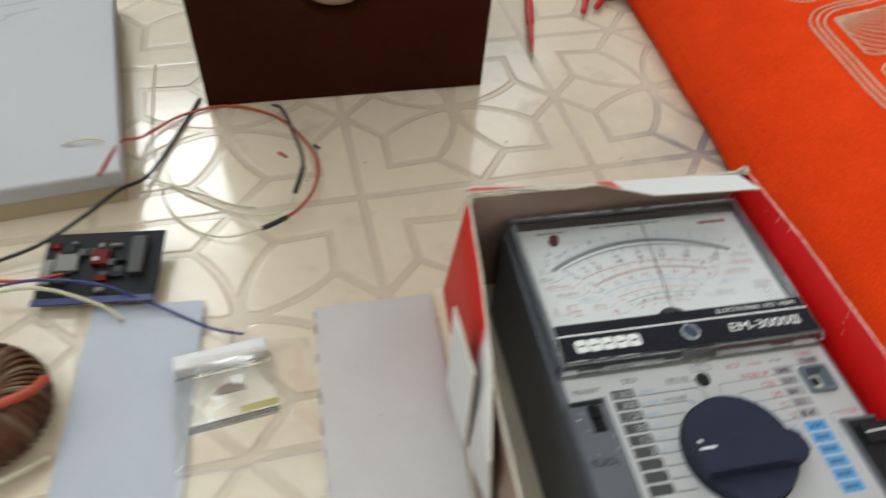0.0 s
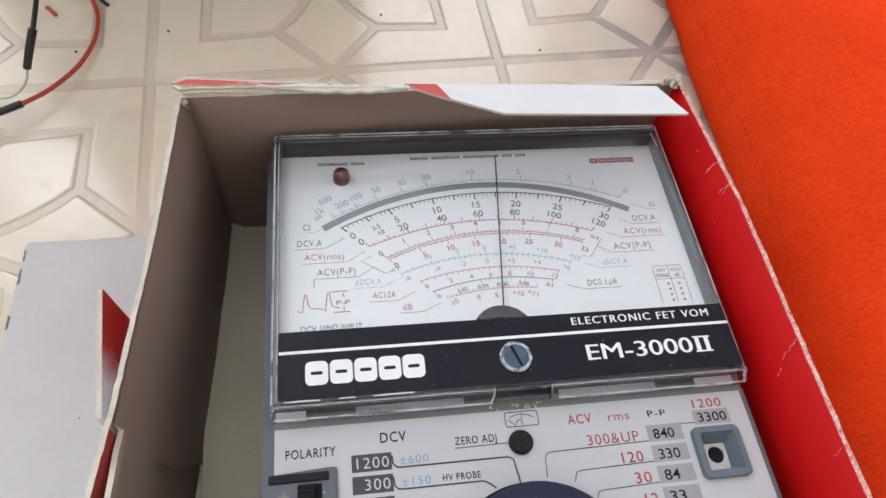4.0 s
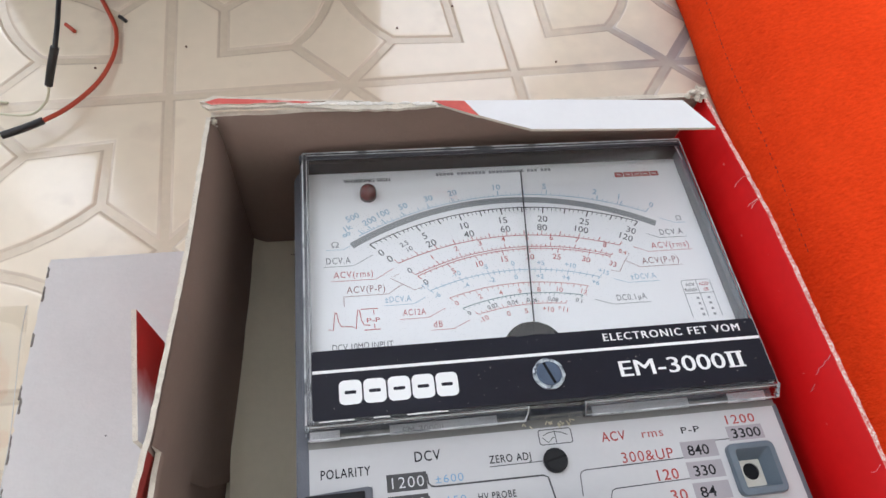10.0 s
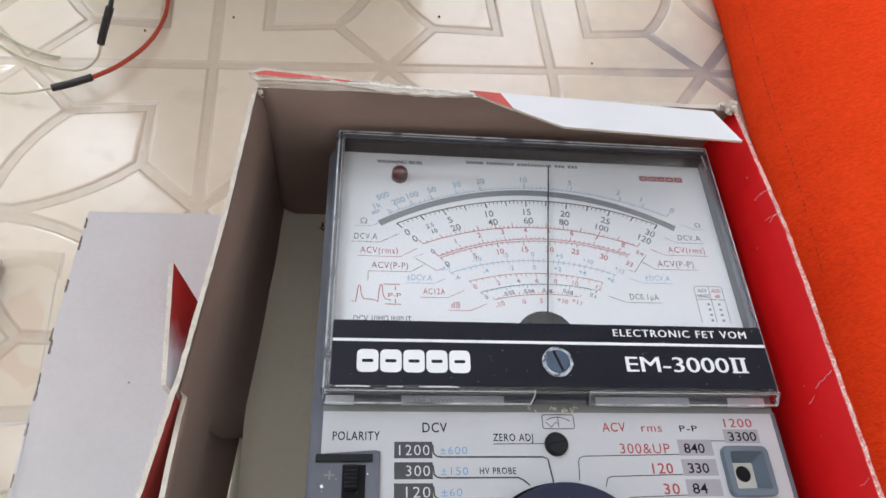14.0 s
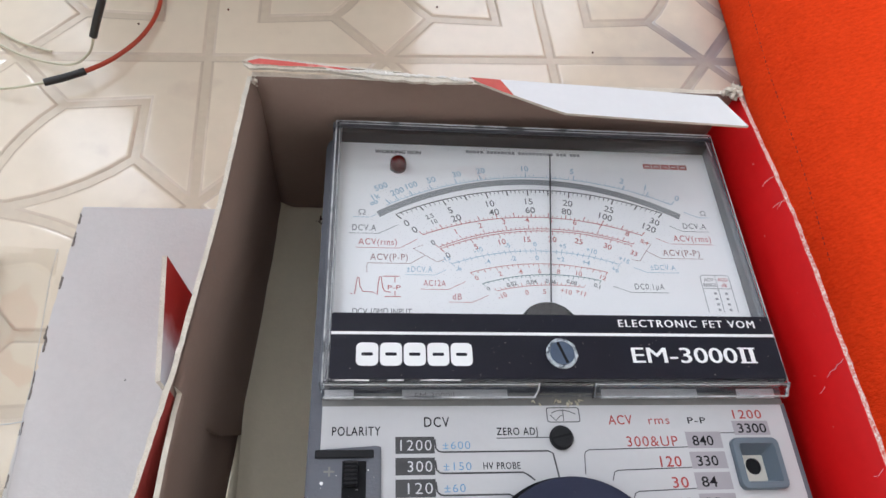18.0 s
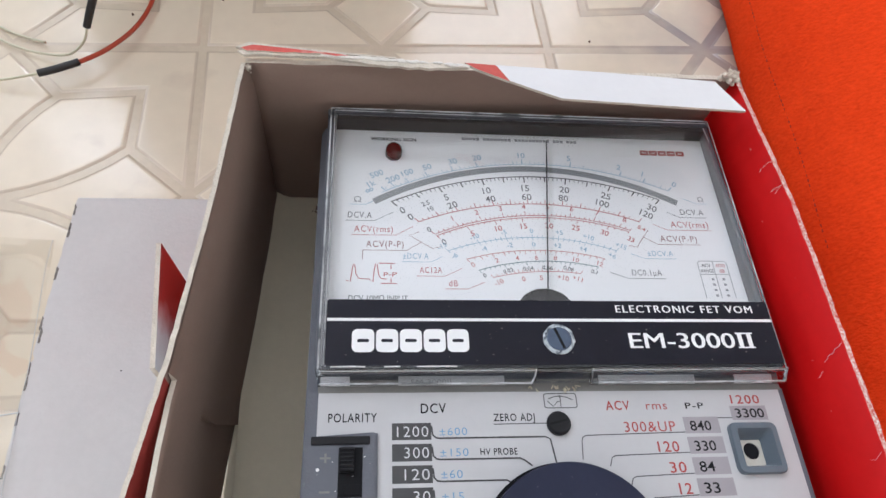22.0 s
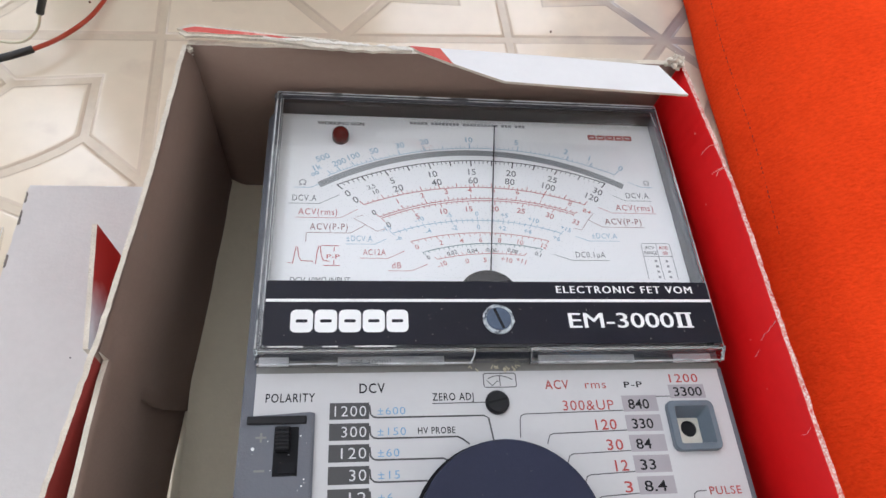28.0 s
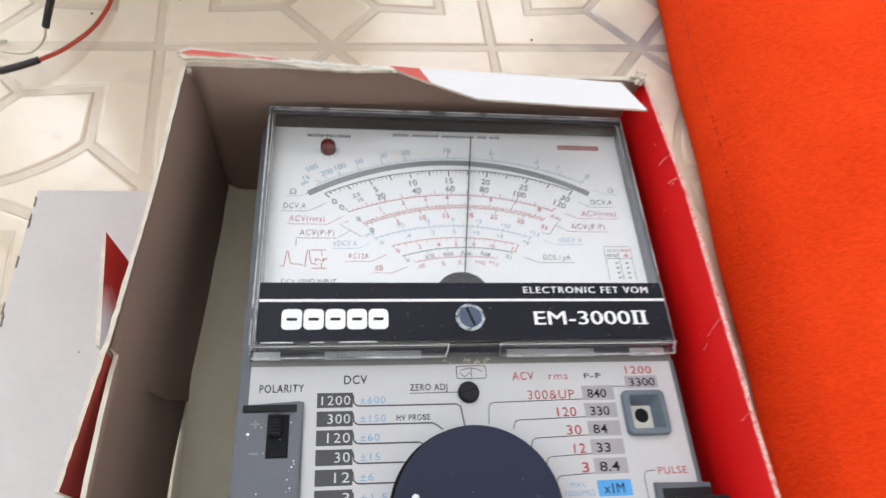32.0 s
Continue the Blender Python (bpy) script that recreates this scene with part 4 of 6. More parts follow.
for words, x0, x1, y0, h, m, lead in (
    ("DCV.A", -52.6, -45.8, 41.9, 2.1, INK_MID, (-53.5, -45.0, 41.0, -39.4, 44.2)),
    ("ACV(rms)", -50.7, -39.8, 37.2, 2.1, INK_RED, (-51.5, -39.0, 36.2, -34.0, 39.3)),
    ("ACV(P-P)", -47.3, -36.8, 32.2, 2.1, INK_BROWN, (-48.2, -36.0, 31.2, -31.8, 34.0)),
    ("±DCV.A", -37.1, -29.9, 28.5, 1.9, INK_BLUE, (-37.4, -29.2, 27.6, -26.0, 29.4)),
    ("AC12A", -32.5, -26.3, 24.1, 1.9, INK_RED, (-33.4, -25.6, 23.1, -20.8, 25.6)),
    ("dB", -24.6, -22.1, 20.0, 1.9, INK_RED, (-25.6, -19.2, 19.2, -14.6, 21.4)),
    ("DCV.A", 47.5, 54.8, 45.2, 2.0, INK_MID, (55.5, 47.0, 44.2, 43.2, 46.0)),
    ("ACV(rms)", 43.4, 55.2, 40.6, 2.1, INK_RED, (55.9, 42.0, 39.6, 37.8, 41.6)),
    ("ACV(P-P)", 39.0, 50.4, 35.5, 2.1, INK_BROWN, (51.2, 38.0, 34.5, 34.0, 37.0)),
    ("±DCV.A", 34.1, 41.8, 30.5, 1.8, INK_BLUE, (42.5, 33.0, 29.6, 29.0, 31.2)),
    ("DC0.1µA", 28.2, 37.0, 24.0, 1.9, INK_MID, (38.0, 26.8, 23.0, 21.8, 24.9)),
):
    lettering("scale_name", words, x0, x1, y0, h, PZ + 0.03, m, meter, bold=0.001, space=1.16)
    xa, xb, yl, xt, yt = lead
    ink_part("leader_line", m, lambda bm: stroke(bm, [(xa, yl), (xb, yl), (xt, yt)], 0.15, PZ, PZ + 0.02))
for k in range(2):
    lettering("caption", "WORKING SIGN", -46.5 + 0.12 * k, -32.4 + 0.12 * k, 70.6, 1.3, PZ + 0.03 + 0.01 * k, INK, meter)
lettering("caption", "DCV 10MΩ INPUT", -51.8, -35.9, 15.2, 1.9, PZ + 0.03, INK_SOFT, meter)
# maker's line above the scale: plain bars
def maker_bars(bm):
    x = -18.0
    for count in (5, 8, 10, 3, 3):
        for i in range(count):
            stroke(bm, [(x, 72.35), (x + 0.92, 72.38)], 1.05, PZ, PZ + 0.02)
            x += 1.14
        x += 1.0


ink_part("maker_line", INK_FINE, maker_bars)
# peak-to-peak wave sign
ink_part("wave_sign", INK_RED, lambda bm: [stroke(bm, p, 0.26, PZ, PZ + 0.02) for p in (
    [(-52.6, 21.6), (-51.4, 21.2), (-51.0, 24.5), (-50.7, 26.6), (-50.3, 26.4), (-49.9, 23.6), (-49.2, 22.2), (-46.4, 22.0), (-45.3, 21.2), (-45.0, 24.6), (-44.6, 26.9), (-44.2, 26.8), (-43.8, 23.6), (-43.2, 22.3), (-41.6, 22.0)],
    [(-43.8, 27.0), (-39.2, 27.0)], [(-43.2, 20.7), (-38.8, 20.7)], [(-40.4, 26.6), (-40.4, 25.2)], [(-40.4, 22.4), (-40.4, 21.0)])])
lettering("caption", "P-P", -42.4, -38.8, 22.9, 1.3, PZ + 0.03, INK_RED, meter)
for line in ([(-48.2, 31.2), (-48.2, 28.2)], [(-31.8, 34.0), (-35.2, 36.2), (-32.4, 37.4)], [(-31.8, 34.0), (-28.6, 31.9), (-26.0, 32.8)], [(34.0, 37.0), (36.0, 39.4), (34.0, 40.0)], [(34.0, 37.0), (31.4, 33.4), (29.0, 34.0)]):
    ink_part("wave_leader", INK_BROWN, lambda bm: stroke(bm, line, 0.16, PZ, PZ + 0.02))


def table_marks(bm):
    stroke(bm, [(48.6, 17.0), (48.6, 28.4), (49.2, 29.0), (56.8, 29.0), (57.4, 28.4), (57.4, 17.0)], 0.2, PZ, PZ + 0.02)
    stroke(bm, [(48.6, 24.6), (57.4, 24.6)], 0.2, PZ, PZ + 0.02)
    stroke(bm, [(53.2, 17.0), (53.2, 29.0)], 0.2, PZ, PZ + 0.02)
    for i in range(4):
        y = 23.0 - 1.75 * i
        stroke(bm, [(51.6, y), (52.4, y)], 0.7, PZ, PZ + 0.02)
        stroke(bm, [(54.9, y), (55.7, y)], 0.7, PZ, PZ + 0.02)


ink_part("range_table", INK_FINE, table_marks, "small printed range table")
lettering("table_heading", "ACV", 49.6, 52.4, 27.0, 1.1, PZ + 0.03, INK_SOFT, meter)
lettering("table_heading", "RANGE", 49.1, 52.9, 25.2, 1.1, PZ + 0.03, INK_SOFT, meter)
lettering("table_heading", "ADD", 53.8, 56.8, 27.0, 1.1, PZ + 0.03, INK_RED, meter)
lettering("table_heading", "dB", 54.6, 56.2, 25.2, 1.1, PZ + 0.03, INK_RED, meter)
lettering("scale_name", "\u03a9", -51.0, -48.9, 47.4, 1.9, PZ + 0.03, INK_FINE, meter)
lettering("scale_name", "\u03a9", 54.2, 56.0, 50.2, 1.7, PZ + 0.03, INK_FINE, meter)
for line in ([(-52.5, 46.6), (-47.6, 46.6), (-44.4, 48.4)], [(57.0, 49.4), (53.4, 49.4), (49.0, 51.4)]):
    ink_part("leader_line", INK_BLUE, lambda bm: stroke(bm, line, 0.16, PZ, PZ + 0.02))


def brand_mark(bm, x0, x1, y0, h, z0, z1):
    """The maker's mark as five plain rounded blocks, each with a slot."""
    w = (x1 - x0) / 5.3
    for i in range(5):
        a = x0 + i * (x1 - x0 - w) / 4
        outer = round_rect(a, a + w, y0, y0 + h, h * 0.22, 4)
        slot = round_rect(a + w * 0.24, a + w * 0.76, y0 + h * 0.43, y0 + h * 0.57, h * 0.05, 4)
        p, q = ([bm.verts.new((x, y, z1)) for x, y in o] for o in (outer, slot))
        for k in range(len(p)):
            bm.faces.new((p[k], p[(k + 1) % len(p)], q[(k + 1) % len(p)], q[k]))


bm = bmesh.new()
brand_mark(bm, 39.3, 54.0, 67.9, 2.0, PZ, PZ + 0.03)
part("maker_mark", bm, INK_RED_DEEP, meter, "small red maker's mark of plain blocks")
# working-sign lamp
bm = bmesh.new()
lathe(bm, [(2.55, -0.3), (2.5, 1.7), (2.3, 2.6), (1.8, 3.3), (1.1, 3.8), (0.3, 4.0)], -39.4, 65.4, 28)
smooth(part("working_lamp", bm, LED_RED, meter, "unlit dark red indicator lamp"))
# needle and its hub
NEEDLE_TURN = 6.6
bm = bmesh.new()
dx, dy = math.sin(radians(NEEDLE_TURN)), math.cos(radians(NEEDLE_TURN))
for s0, s1, w in ((3.0, 63.5, 0.34),):
    a, b = (PIVOT[0] + s0 * dx, PIVOT[1] + s0 * dy), (PIVOT[0] + s1 * dx, PIVOT[1] + s1 * dy)
    nx, ny = dy * w / 2, -dx * w / 2
    prism(bm, [(a[0] + nx, a[1] + ny), (b[0] + nx, b[1] + ny), (b[0] - nx, b[1] - ny), (a[0] - nx, a[1] - ny)], 1.1, 1.45)
part("needle", bm, INK, meter, "thin black needle standing past mid-scale")
bm = bmesh.new()
prism(bm, [(1.6 + 8.6 * math.cos(radians(a)), 10.6 + 8.6 * math.sin(radians(a))) for a in range(5, 176, 10)], -0.25, 0.6, 0.2)
part("needle_hub", bm, CASE_DARK, meter, "black half-round hub cover")

# --- clear cover with its black strip ---
CT = 6.4


def clear_cover():
    bm = bmesh.new()
    prism(bm, round_rect(-58.4, 61.8, -6.0, 78.0, 1.4), CT - 1.7, CT, 0.45)
    top = part("clear_cover", bm, CLEAR, meter, "clear acrylic cover with glints drawn on its worn edges")
    top.visible_shadow = False
    for name, b in (("cover_side", (-58.4, -56.9, -5.6, 77.6)), ("cover_side", (60.3, 61.8, -5.6, 77.6)), ("cover_end", (-56.8, 60.2, 76.5, 77.9))):
        bm = bmesh.new()
        box(bm, *b, 0.2, CT - 1.75, 0.25)
        side = part(name, bm, CLEAR, meter)
        side.visible_shadow = False
    # sloping lip below the strip, with a notch at its middle
    for x0, x1 in ((-58.6, -4.8), (10.2, 62.4)):
        bm = bmesh.new()
        q = [(-6.1, CT - 0.1), (-6.7, CT - 0.6), (-8.5, 2.8), (-8.7, 1.3), (-7.8, 0.8), (-6.1, CT - 2.0)]
        a = [bm.verts.new((x0, y, z)) for y, z in q]
        b = [bm.verts.new((x1, y, z)) for y, z in q]
        bm.faces.new(a)
        bm.faces.new(b[::-1])
        for i in range(len(q)):
            bm.faces.new((a[i], a[(i + 1) % 6], b[(i + 1) % 6], b[i]))
        lip = part("cover_lip", bm, CLEAR, meter, "clear sloping lip of the cover")
        lip.visible_shadow = False
    bm = bmesh.new()
    q = [(-6.1, CT - 0.4), (-8.2, 3.2), (-8.2, 1.4), (-6.1, CT - 2.2)]
    a = [bm.verts.new((-4.3, y, z)) for y, z in q]
    b = [bm.verts.new((9.7, y, z)) for y, z in q]
    bm.faces.new(a)
    bm.faces.new(b[::-1])
    for i in range(4):
        bm.faces.new((a[i], a[(i + 1) % 4], b[(i + 1) % 4], b[i]))
    part("catch_tab", bm, CLEAR, meter, "clear catch tab between the lips").visible_shadow = False
    # glints along the cover's worn edges, drawn as pale solid lines
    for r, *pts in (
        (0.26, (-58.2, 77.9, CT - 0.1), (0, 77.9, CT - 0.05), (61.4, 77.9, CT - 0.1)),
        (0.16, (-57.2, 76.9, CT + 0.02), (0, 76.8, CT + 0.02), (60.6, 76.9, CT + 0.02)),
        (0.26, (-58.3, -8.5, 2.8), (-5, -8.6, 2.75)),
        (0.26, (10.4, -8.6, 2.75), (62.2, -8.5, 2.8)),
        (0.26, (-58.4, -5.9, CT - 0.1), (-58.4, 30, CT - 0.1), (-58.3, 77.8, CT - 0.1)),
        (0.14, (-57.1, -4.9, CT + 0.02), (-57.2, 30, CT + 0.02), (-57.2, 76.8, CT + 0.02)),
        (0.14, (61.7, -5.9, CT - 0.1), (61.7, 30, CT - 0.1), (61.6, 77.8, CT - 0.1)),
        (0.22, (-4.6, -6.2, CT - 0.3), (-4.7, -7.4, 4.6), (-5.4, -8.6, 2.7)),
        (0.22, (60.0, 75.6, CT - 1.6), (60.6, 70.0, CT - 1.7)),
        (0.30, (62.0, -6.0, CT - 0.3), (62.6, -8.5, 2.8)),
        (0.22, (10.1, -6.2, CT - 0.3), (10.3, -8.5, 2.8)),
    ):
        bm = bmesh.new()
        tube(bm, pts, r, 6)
        part("edge_glint", bm, EDGE_CLEAR, meter, "whitish glint line on a worn edge of the clear cover")
    # labels and dark foot seen through the lip
    bm = bmesh.new()
    box(bm, -58.5, 62.4, -9.9, -6.3, -0.5, -0.1, 0.1)
    part("cover_foot", bm, GREY_CHIP, meter, "grey-brown ledge seen through the lip")
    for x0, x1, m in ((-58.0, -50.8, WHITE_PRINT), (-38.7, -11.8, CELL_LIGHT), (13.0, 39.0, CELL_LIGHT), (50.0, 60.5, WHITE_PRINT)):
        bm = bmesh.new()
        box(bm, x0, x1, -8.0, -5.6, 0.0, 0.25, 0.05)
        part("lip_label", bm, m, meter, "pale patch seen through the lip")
    lettering("label_writing", "EM-3000II", -35.5, -25.5, -7.6, 1.3, 0.3, INK_FINE, meter)
    # chipped lower corners of the cover
    for cx in (-58.2, 61.9):
        bm = bmesh.new()
        for i in range(9):
            q = bmesh.new()
            bmesh.ops.create_icosphere(q, subdivisions=1, radius=0.28 + 0.3 * rng.random())
            off = Vector((cx + 0.8 * (rng.random() - 0.5), -6.2 - 2.3 * rng.random(), 0))
            off.z = CT - 0.3 + (off.y + 6.2) * 1.05
            for v in q.verts:
                v.co = Vector((v.co.x * 0.5, v.co.y * 1.6, v.co.z * 0.5)) + off
            absorb(bm, q)
        part("chipped_corner", bm, CHIPPED, meter, "chipped whitish corner of the cover")
    # highlights along the strip's lower edge, drawn as thin white slivers
    cr = random.Random(77)
    for a, b in ((-55.4, -47.0), (-42.5, -38.6), (-34.5, -24.5)):
        n = max(4, int(2 * (b - a)))
        up = [(a + (b - a) * i / n, -5.46 + 0.16 * cr.random() * math.sin(math.pi * i / n)) for i in range(n + 1)]
        low = [(x, -5.62 - 0.1 * cr.random()) for x, y in up]
        bm = bmesh.new()
        prism(bm, low + up[::-1], CT - 0.05, CT + 0.22)
        part("strip_glint", bm, STRIP_WHITE, meter, "whitish painted glint on the strip's lower edge")
    # fainter inner glints, drawn as thin pale lines
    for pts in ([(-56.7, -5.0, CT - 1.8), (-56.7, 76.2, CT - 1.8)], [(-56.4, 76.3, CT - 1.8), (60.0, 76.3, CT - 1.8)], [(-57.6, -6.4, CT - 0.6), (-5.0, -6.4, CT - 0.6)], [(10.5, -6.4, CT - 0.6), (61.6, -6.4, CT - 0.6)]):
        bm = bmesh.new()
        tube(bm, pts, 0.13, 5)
        part("edge_glint", bm, CELL_LIGHT, meter)


clear_cover()
bm = bmesh.new()
prism(bm, round_rect(-56.8, 61.4, -5.2, 12.6, 0.5), CT + 0.02, CT + 0.3, 0.1)
strip = part("name_strip", bm, STRIP, meter, "glossy black strip with white lettering")
bm = bmesh.new()
box(bm, -56.7, 61.3, 6.55, 7.35, CT + 0.3, CT + 0.36)
part("strip_line", bm, STRIP_WHITE, strip)
bm = bmesh.new()
brand_mark(bm, -50.4, -21.2, -1.9, 6.2, CT + 0.3, CT + 0.37)
part("maker_mark", bm, STRIP_WHITE, strip, "white maker's mark of plain rounded blocks")
lettering("type_name", "ELECTRONIC FET VOM", 18.5, 56.6, 9.2, 2.15, CT + 0.36, STRIP_WHITE, strip, space=1.22)
lettering("type_name", "ELECTRONIC FET VOM", 18.66, 56.76, 9.2, 2.15, CT + 0.37, STRIP_WHITE, strip, space=1.22)
for k in range(2):
    lettering("type_number", "EM-3000", 20.6 + 0.2 * k, 49.2 + 0.2 * k, -0.9, 4.3, CT + 0.36 + 0.01 * k, STRIP_WHITE, strip)
lettering("type_number", "II", 50.4, 54.2, -0.9, 4.3, CT + 0.36, STRIP_WHITE, strip, bold=0.0)
for y in (-0.75, 3.25):
    bm = bmesh.new()
    box(bm, 50.0, 54.7, y - 0.2, y + 0.2, CT + 0.3, CT + 0.37)
    part("numeral_bar", bm, STRIP_WHITE, strip)
# dust on the strip
dust = random.Random(62)
bm = bmesh.new()
for i in range(60):
    x, y = -55 + 115 * dust.random(), -4.8 + 16.5 * dust.random()
    prism(bm, disc_outline(x, y, 0.06 + 0.13 * dust.random() ** 2, 6), CT + 0.3, CT + 0.33)
tagged(part("dust", bm, GREY_CHIP, strip), "fine grey dust specks", kind="stuff")
# zero screw in the strip
bm = bmesh.new()
lathe(bm, [(4.1, CT + 0.1), (4.1, CT + 0.75), (3.75, CT + 0.95), (3.2, CT + 0.75)], 2.0, 1.5, 36)
rs = random.Random(9)
for v in bm.verts:
    if v.co.z > CT + 0.5:
        v.co.x += 0.28 * (rs.random() - 0.5)
        v.co.y += 0.28 * (rs.random() - 0.5)
part("screw_rim", bm, CHIPPED, meter, "chipped clear rim round the zero screw")
bm = bmesh.new()
lathe(bm, [(3.2, CT + 0.2), (3.2, CT + 0.95), (2.8, CT + 1.15)], 2.0, 1.5, 32)
part("zero_screw", bm, SCREW_BLUE, meter, "blue-grey slotted screw")
bm = bmesh.new()
stroke(bm, [(1.0, 4.3), (3.0, -1.3)], 0.75, CT + 1.1, CT + 1.2)
part("screw_slot", bm, INK, meter)

# --- the range panel below the cover ---
TZ = 0.05
lettering("caption", "POLARITY", -55.7, -44.0, -17.2, 2.2, TZ, INK, meter, space=1.14)
lettering("caption", "DCV", -33.3, -27.0, -15.2, 2.5, TZ, INK, meter, space=1.14)
lettering("caption", "ZERO ADJ", -15.3, -4.9, -17.4, 1.9, TZ, INK, meter, space=1.14)
lettering("caption", "HV PROBE", -19.2, -10.1, -25.6, 1.6, TZ, INK, meter, space=1.14)
lettering("caption", "ACV", 13.8, 20.1, -14.9, 2.4, TZ, INK_RED_DEEP, meter, space=1.14)
lettering("caption", "rms", 24.4, 30.0, -14.9, 2.2, TZ, INK_RED_DEEP, meter, space=1.14)
lettering("caption", "P-P", 34.9, 39.8, -14.8, 1.6, TZ, INK, meter, space=1.14)
lettering("caption", "1200", 47.6, 55.5, -13.6, 2.3, TZ, INK_RED_DEEP, meter, space=1.14)
lettering("caption", "PULSE", 51.2, 59.4, -42.0, 1.9, TZ, INK_RED_DEEP, meter, space=1.14)
lettering("caption", "MAX", 26.2, 30.4, -44.6, 1.3, TZ, INK_SKY, meter, space=1.14)
lettering("caption", "1000MΩ", 24.4, 32.4, -46.8, 1.4, TZ, INK_SKY, meter, space=1.14)


def print_box(name, x0, x1, y0, y1, material, z=0.03, r=0.0):
    bm = bmesh.new()
    prism(bm, round_rect(x0, x1, y0, y1, r, 3) if r else [(x0, y0), (x1, y0), (x1, y1), (x0, y1)], 0.0, z)
    return part(name, bm, material, meter)


LEFT = (("1200", "±600", -1.6), ("300", "±150", -8.4), ("120", "±60", -12.2), ("30", "±15", -16.2), ("12", "±6", -18.4), ("3", "±1.5", -20.0), ("", "", -20.6), ("", "", -20.6), ("", "", -20.0))
for i, (a, b, end) in enumerate(LEFT):
    y = -21.7 - 5.06 * i
    print_box("range_cell", -40.4, -30.9, y, y + 4.1, CELL_BLACK)
    bm = bmesh.new()
    pts = [(-30.8, y + 3.4), (-30.6, y + 1.2), (-29.8, y + 0.45), (-28.8, y + 0.3), (end - 1.2, y + 0.3), (end, y - 0.3), (end + (0.8 if i == 0 else 1.6), y - (6.0 if i == 0 else 1.6))]
    stroke(bm, pts[:5] if i > 2 else pts, 0.42, 0.03, 0.06)
    part("range_line", bm, CELL_BLACK, meter)
    if a:
        w = {4: 7.6, 3: 5.9, 2: 3.9, 1: 1.8}[len(a)]
        lettering("range_number", a, -31.6 - w, -31.6, y + 0.75, 2.6, TZ, CELL_LIGHT, meter, bold=-0.006, space=1.14)
        lettering("range_number", b, -28.9, -28.9 + 1.7 * len(b), y + 1.0, 1.9, TZ, INK_SKY, meter, bold=-0.003, space=1.14)
bm = bmesh.new()
stroke(bm, [(-15.4, -18.15), (-1.9, -18.05)], 0.24, 0.03, 0.06)
part("caption_line", bm, INK_SOFT, meter)
RIGHT = (("300&UP", "840", 17.7, 13.4, 6.3), ("120", "330", 25.4, 5.5, 12.9), ("30", "84", 27.4, 4.2, 17.2), ("12", "33", 28.6, 3.3, 20.7), ("3", "8.4", 30.0, 2.0, 22.7))
for i, (a, b, xa, w, start) in enumerate(RIGHT):
    y = -21.15 - 5.07 * i
    print_box("range_cell", 33.5, 42.9, y, y + 4.2, CELL_GREY)
    lettering("range_number", a, xa, xa + w, y + 0.6, 2.6, TZ, INK_RED_DEEP, meter, space=1.12)
    lettering("range_number", b, 35.0, 35.0 + (5.6 if len(b) == 3 else 4.0), y + 0.7, 2.5, TZ, INK, meter)
    bm = bmesh.new()
    pts = [(33.4, y + 0.35), (start + 1.4, y - 0.1), (start + 0.4, y - 0.5), (start, y - 1.4), (start - 0.4, y - 6.0 if i == 0 else y - 2.6)]
    stroke(bm, pts, 0.26, 0.03, 0.06)
    part("range_line", bm, INK_SOFT, meter)
for i in range(6):
    y = -47.2 - 5.1 * i
    print_box("ohm_cell", 33.5, 42.9, y, y + 4.2, CELL_BLUE)
    if i == 0:
        lettering("range_number", "x1M", 35.2, 40.8, y + 0.8, 2.6, TZ, INK, meter)
    else:
        for a, b in ((35.2, 36.4), (37.0, 38.4), (39.0, 40.6)):
            bm = bmesh.new()
            stroke(bm, [(a, y + 2.1), (b, y + 2.1)], 1.5, 0.03, 0.06)
            part("worn_writing", bm, INK_SOFT, meter)
print_box("range_cell", 46.8, 56.6, -17.9, -14.2, CELL_GREY)
lettering("range_number", "3300", 48.0, 55.8, -17.3, 2.4, TZ, INK, meter)
bm = bmesh.new()
stroke(bm, [(42.9, -17.3), (46.8, -17.3)], 0.26, 0.03, 0.06)
part("range_line", bm, INK_SOFT, meter)
bm = bmesh.new()
stroke(bm, [(50.4, -41.0), (48.0, -41.1), (47.1, -41.7), (46.9, -43.0), (46.9, -52)], 0.26, 0.03, 0.06)
part("range_line", bm, INK_SOFT, meter)
# meter sign in a frame
bm = bmesh.new()
o = round_rect(-2.0, 6.4, -14.2, -10.5, 0.6, 3)
stroke(bm, o + [o[0]], 0.26, 0.03, 0.06)
stroke(bm, [(-0.9, -11.9), (0.6, -11.3), (2.2, -11.1), (4.0, -11.5), (5.4, -12.2)], 0.24, 0.03, 0.06)
stroke(bm, [(-1.2, -12.4), (0.2, -13.8), (1.4, -12.6), (2.0, -12.6)], 0.24, 0.03, 0.06)
stroke(bm, [(2.2, -10.9), (2.2, -13.9)], 0.24, 0.03, 0.06)
part("meter_sign", bm, INK_SOFT, meter)
# zero adjuster
bm = bmesh.new()
lathe(bm, [(3.0, -0.4), (3.0, 0.9), (2.6, 1.5), (2.2, 1.55)], 0.9, -18.3, 28)
part("zero_adjuster", bm, CASE_DARK, meter, "black slotted zero adjuster")
bm = bmesh.new()
stroke(bm, [(-1.6, -18.7), (3.3, -17.6)], 0.5, 1.5, 1.6)
part("adjuster_slot", bm, INK, meter)

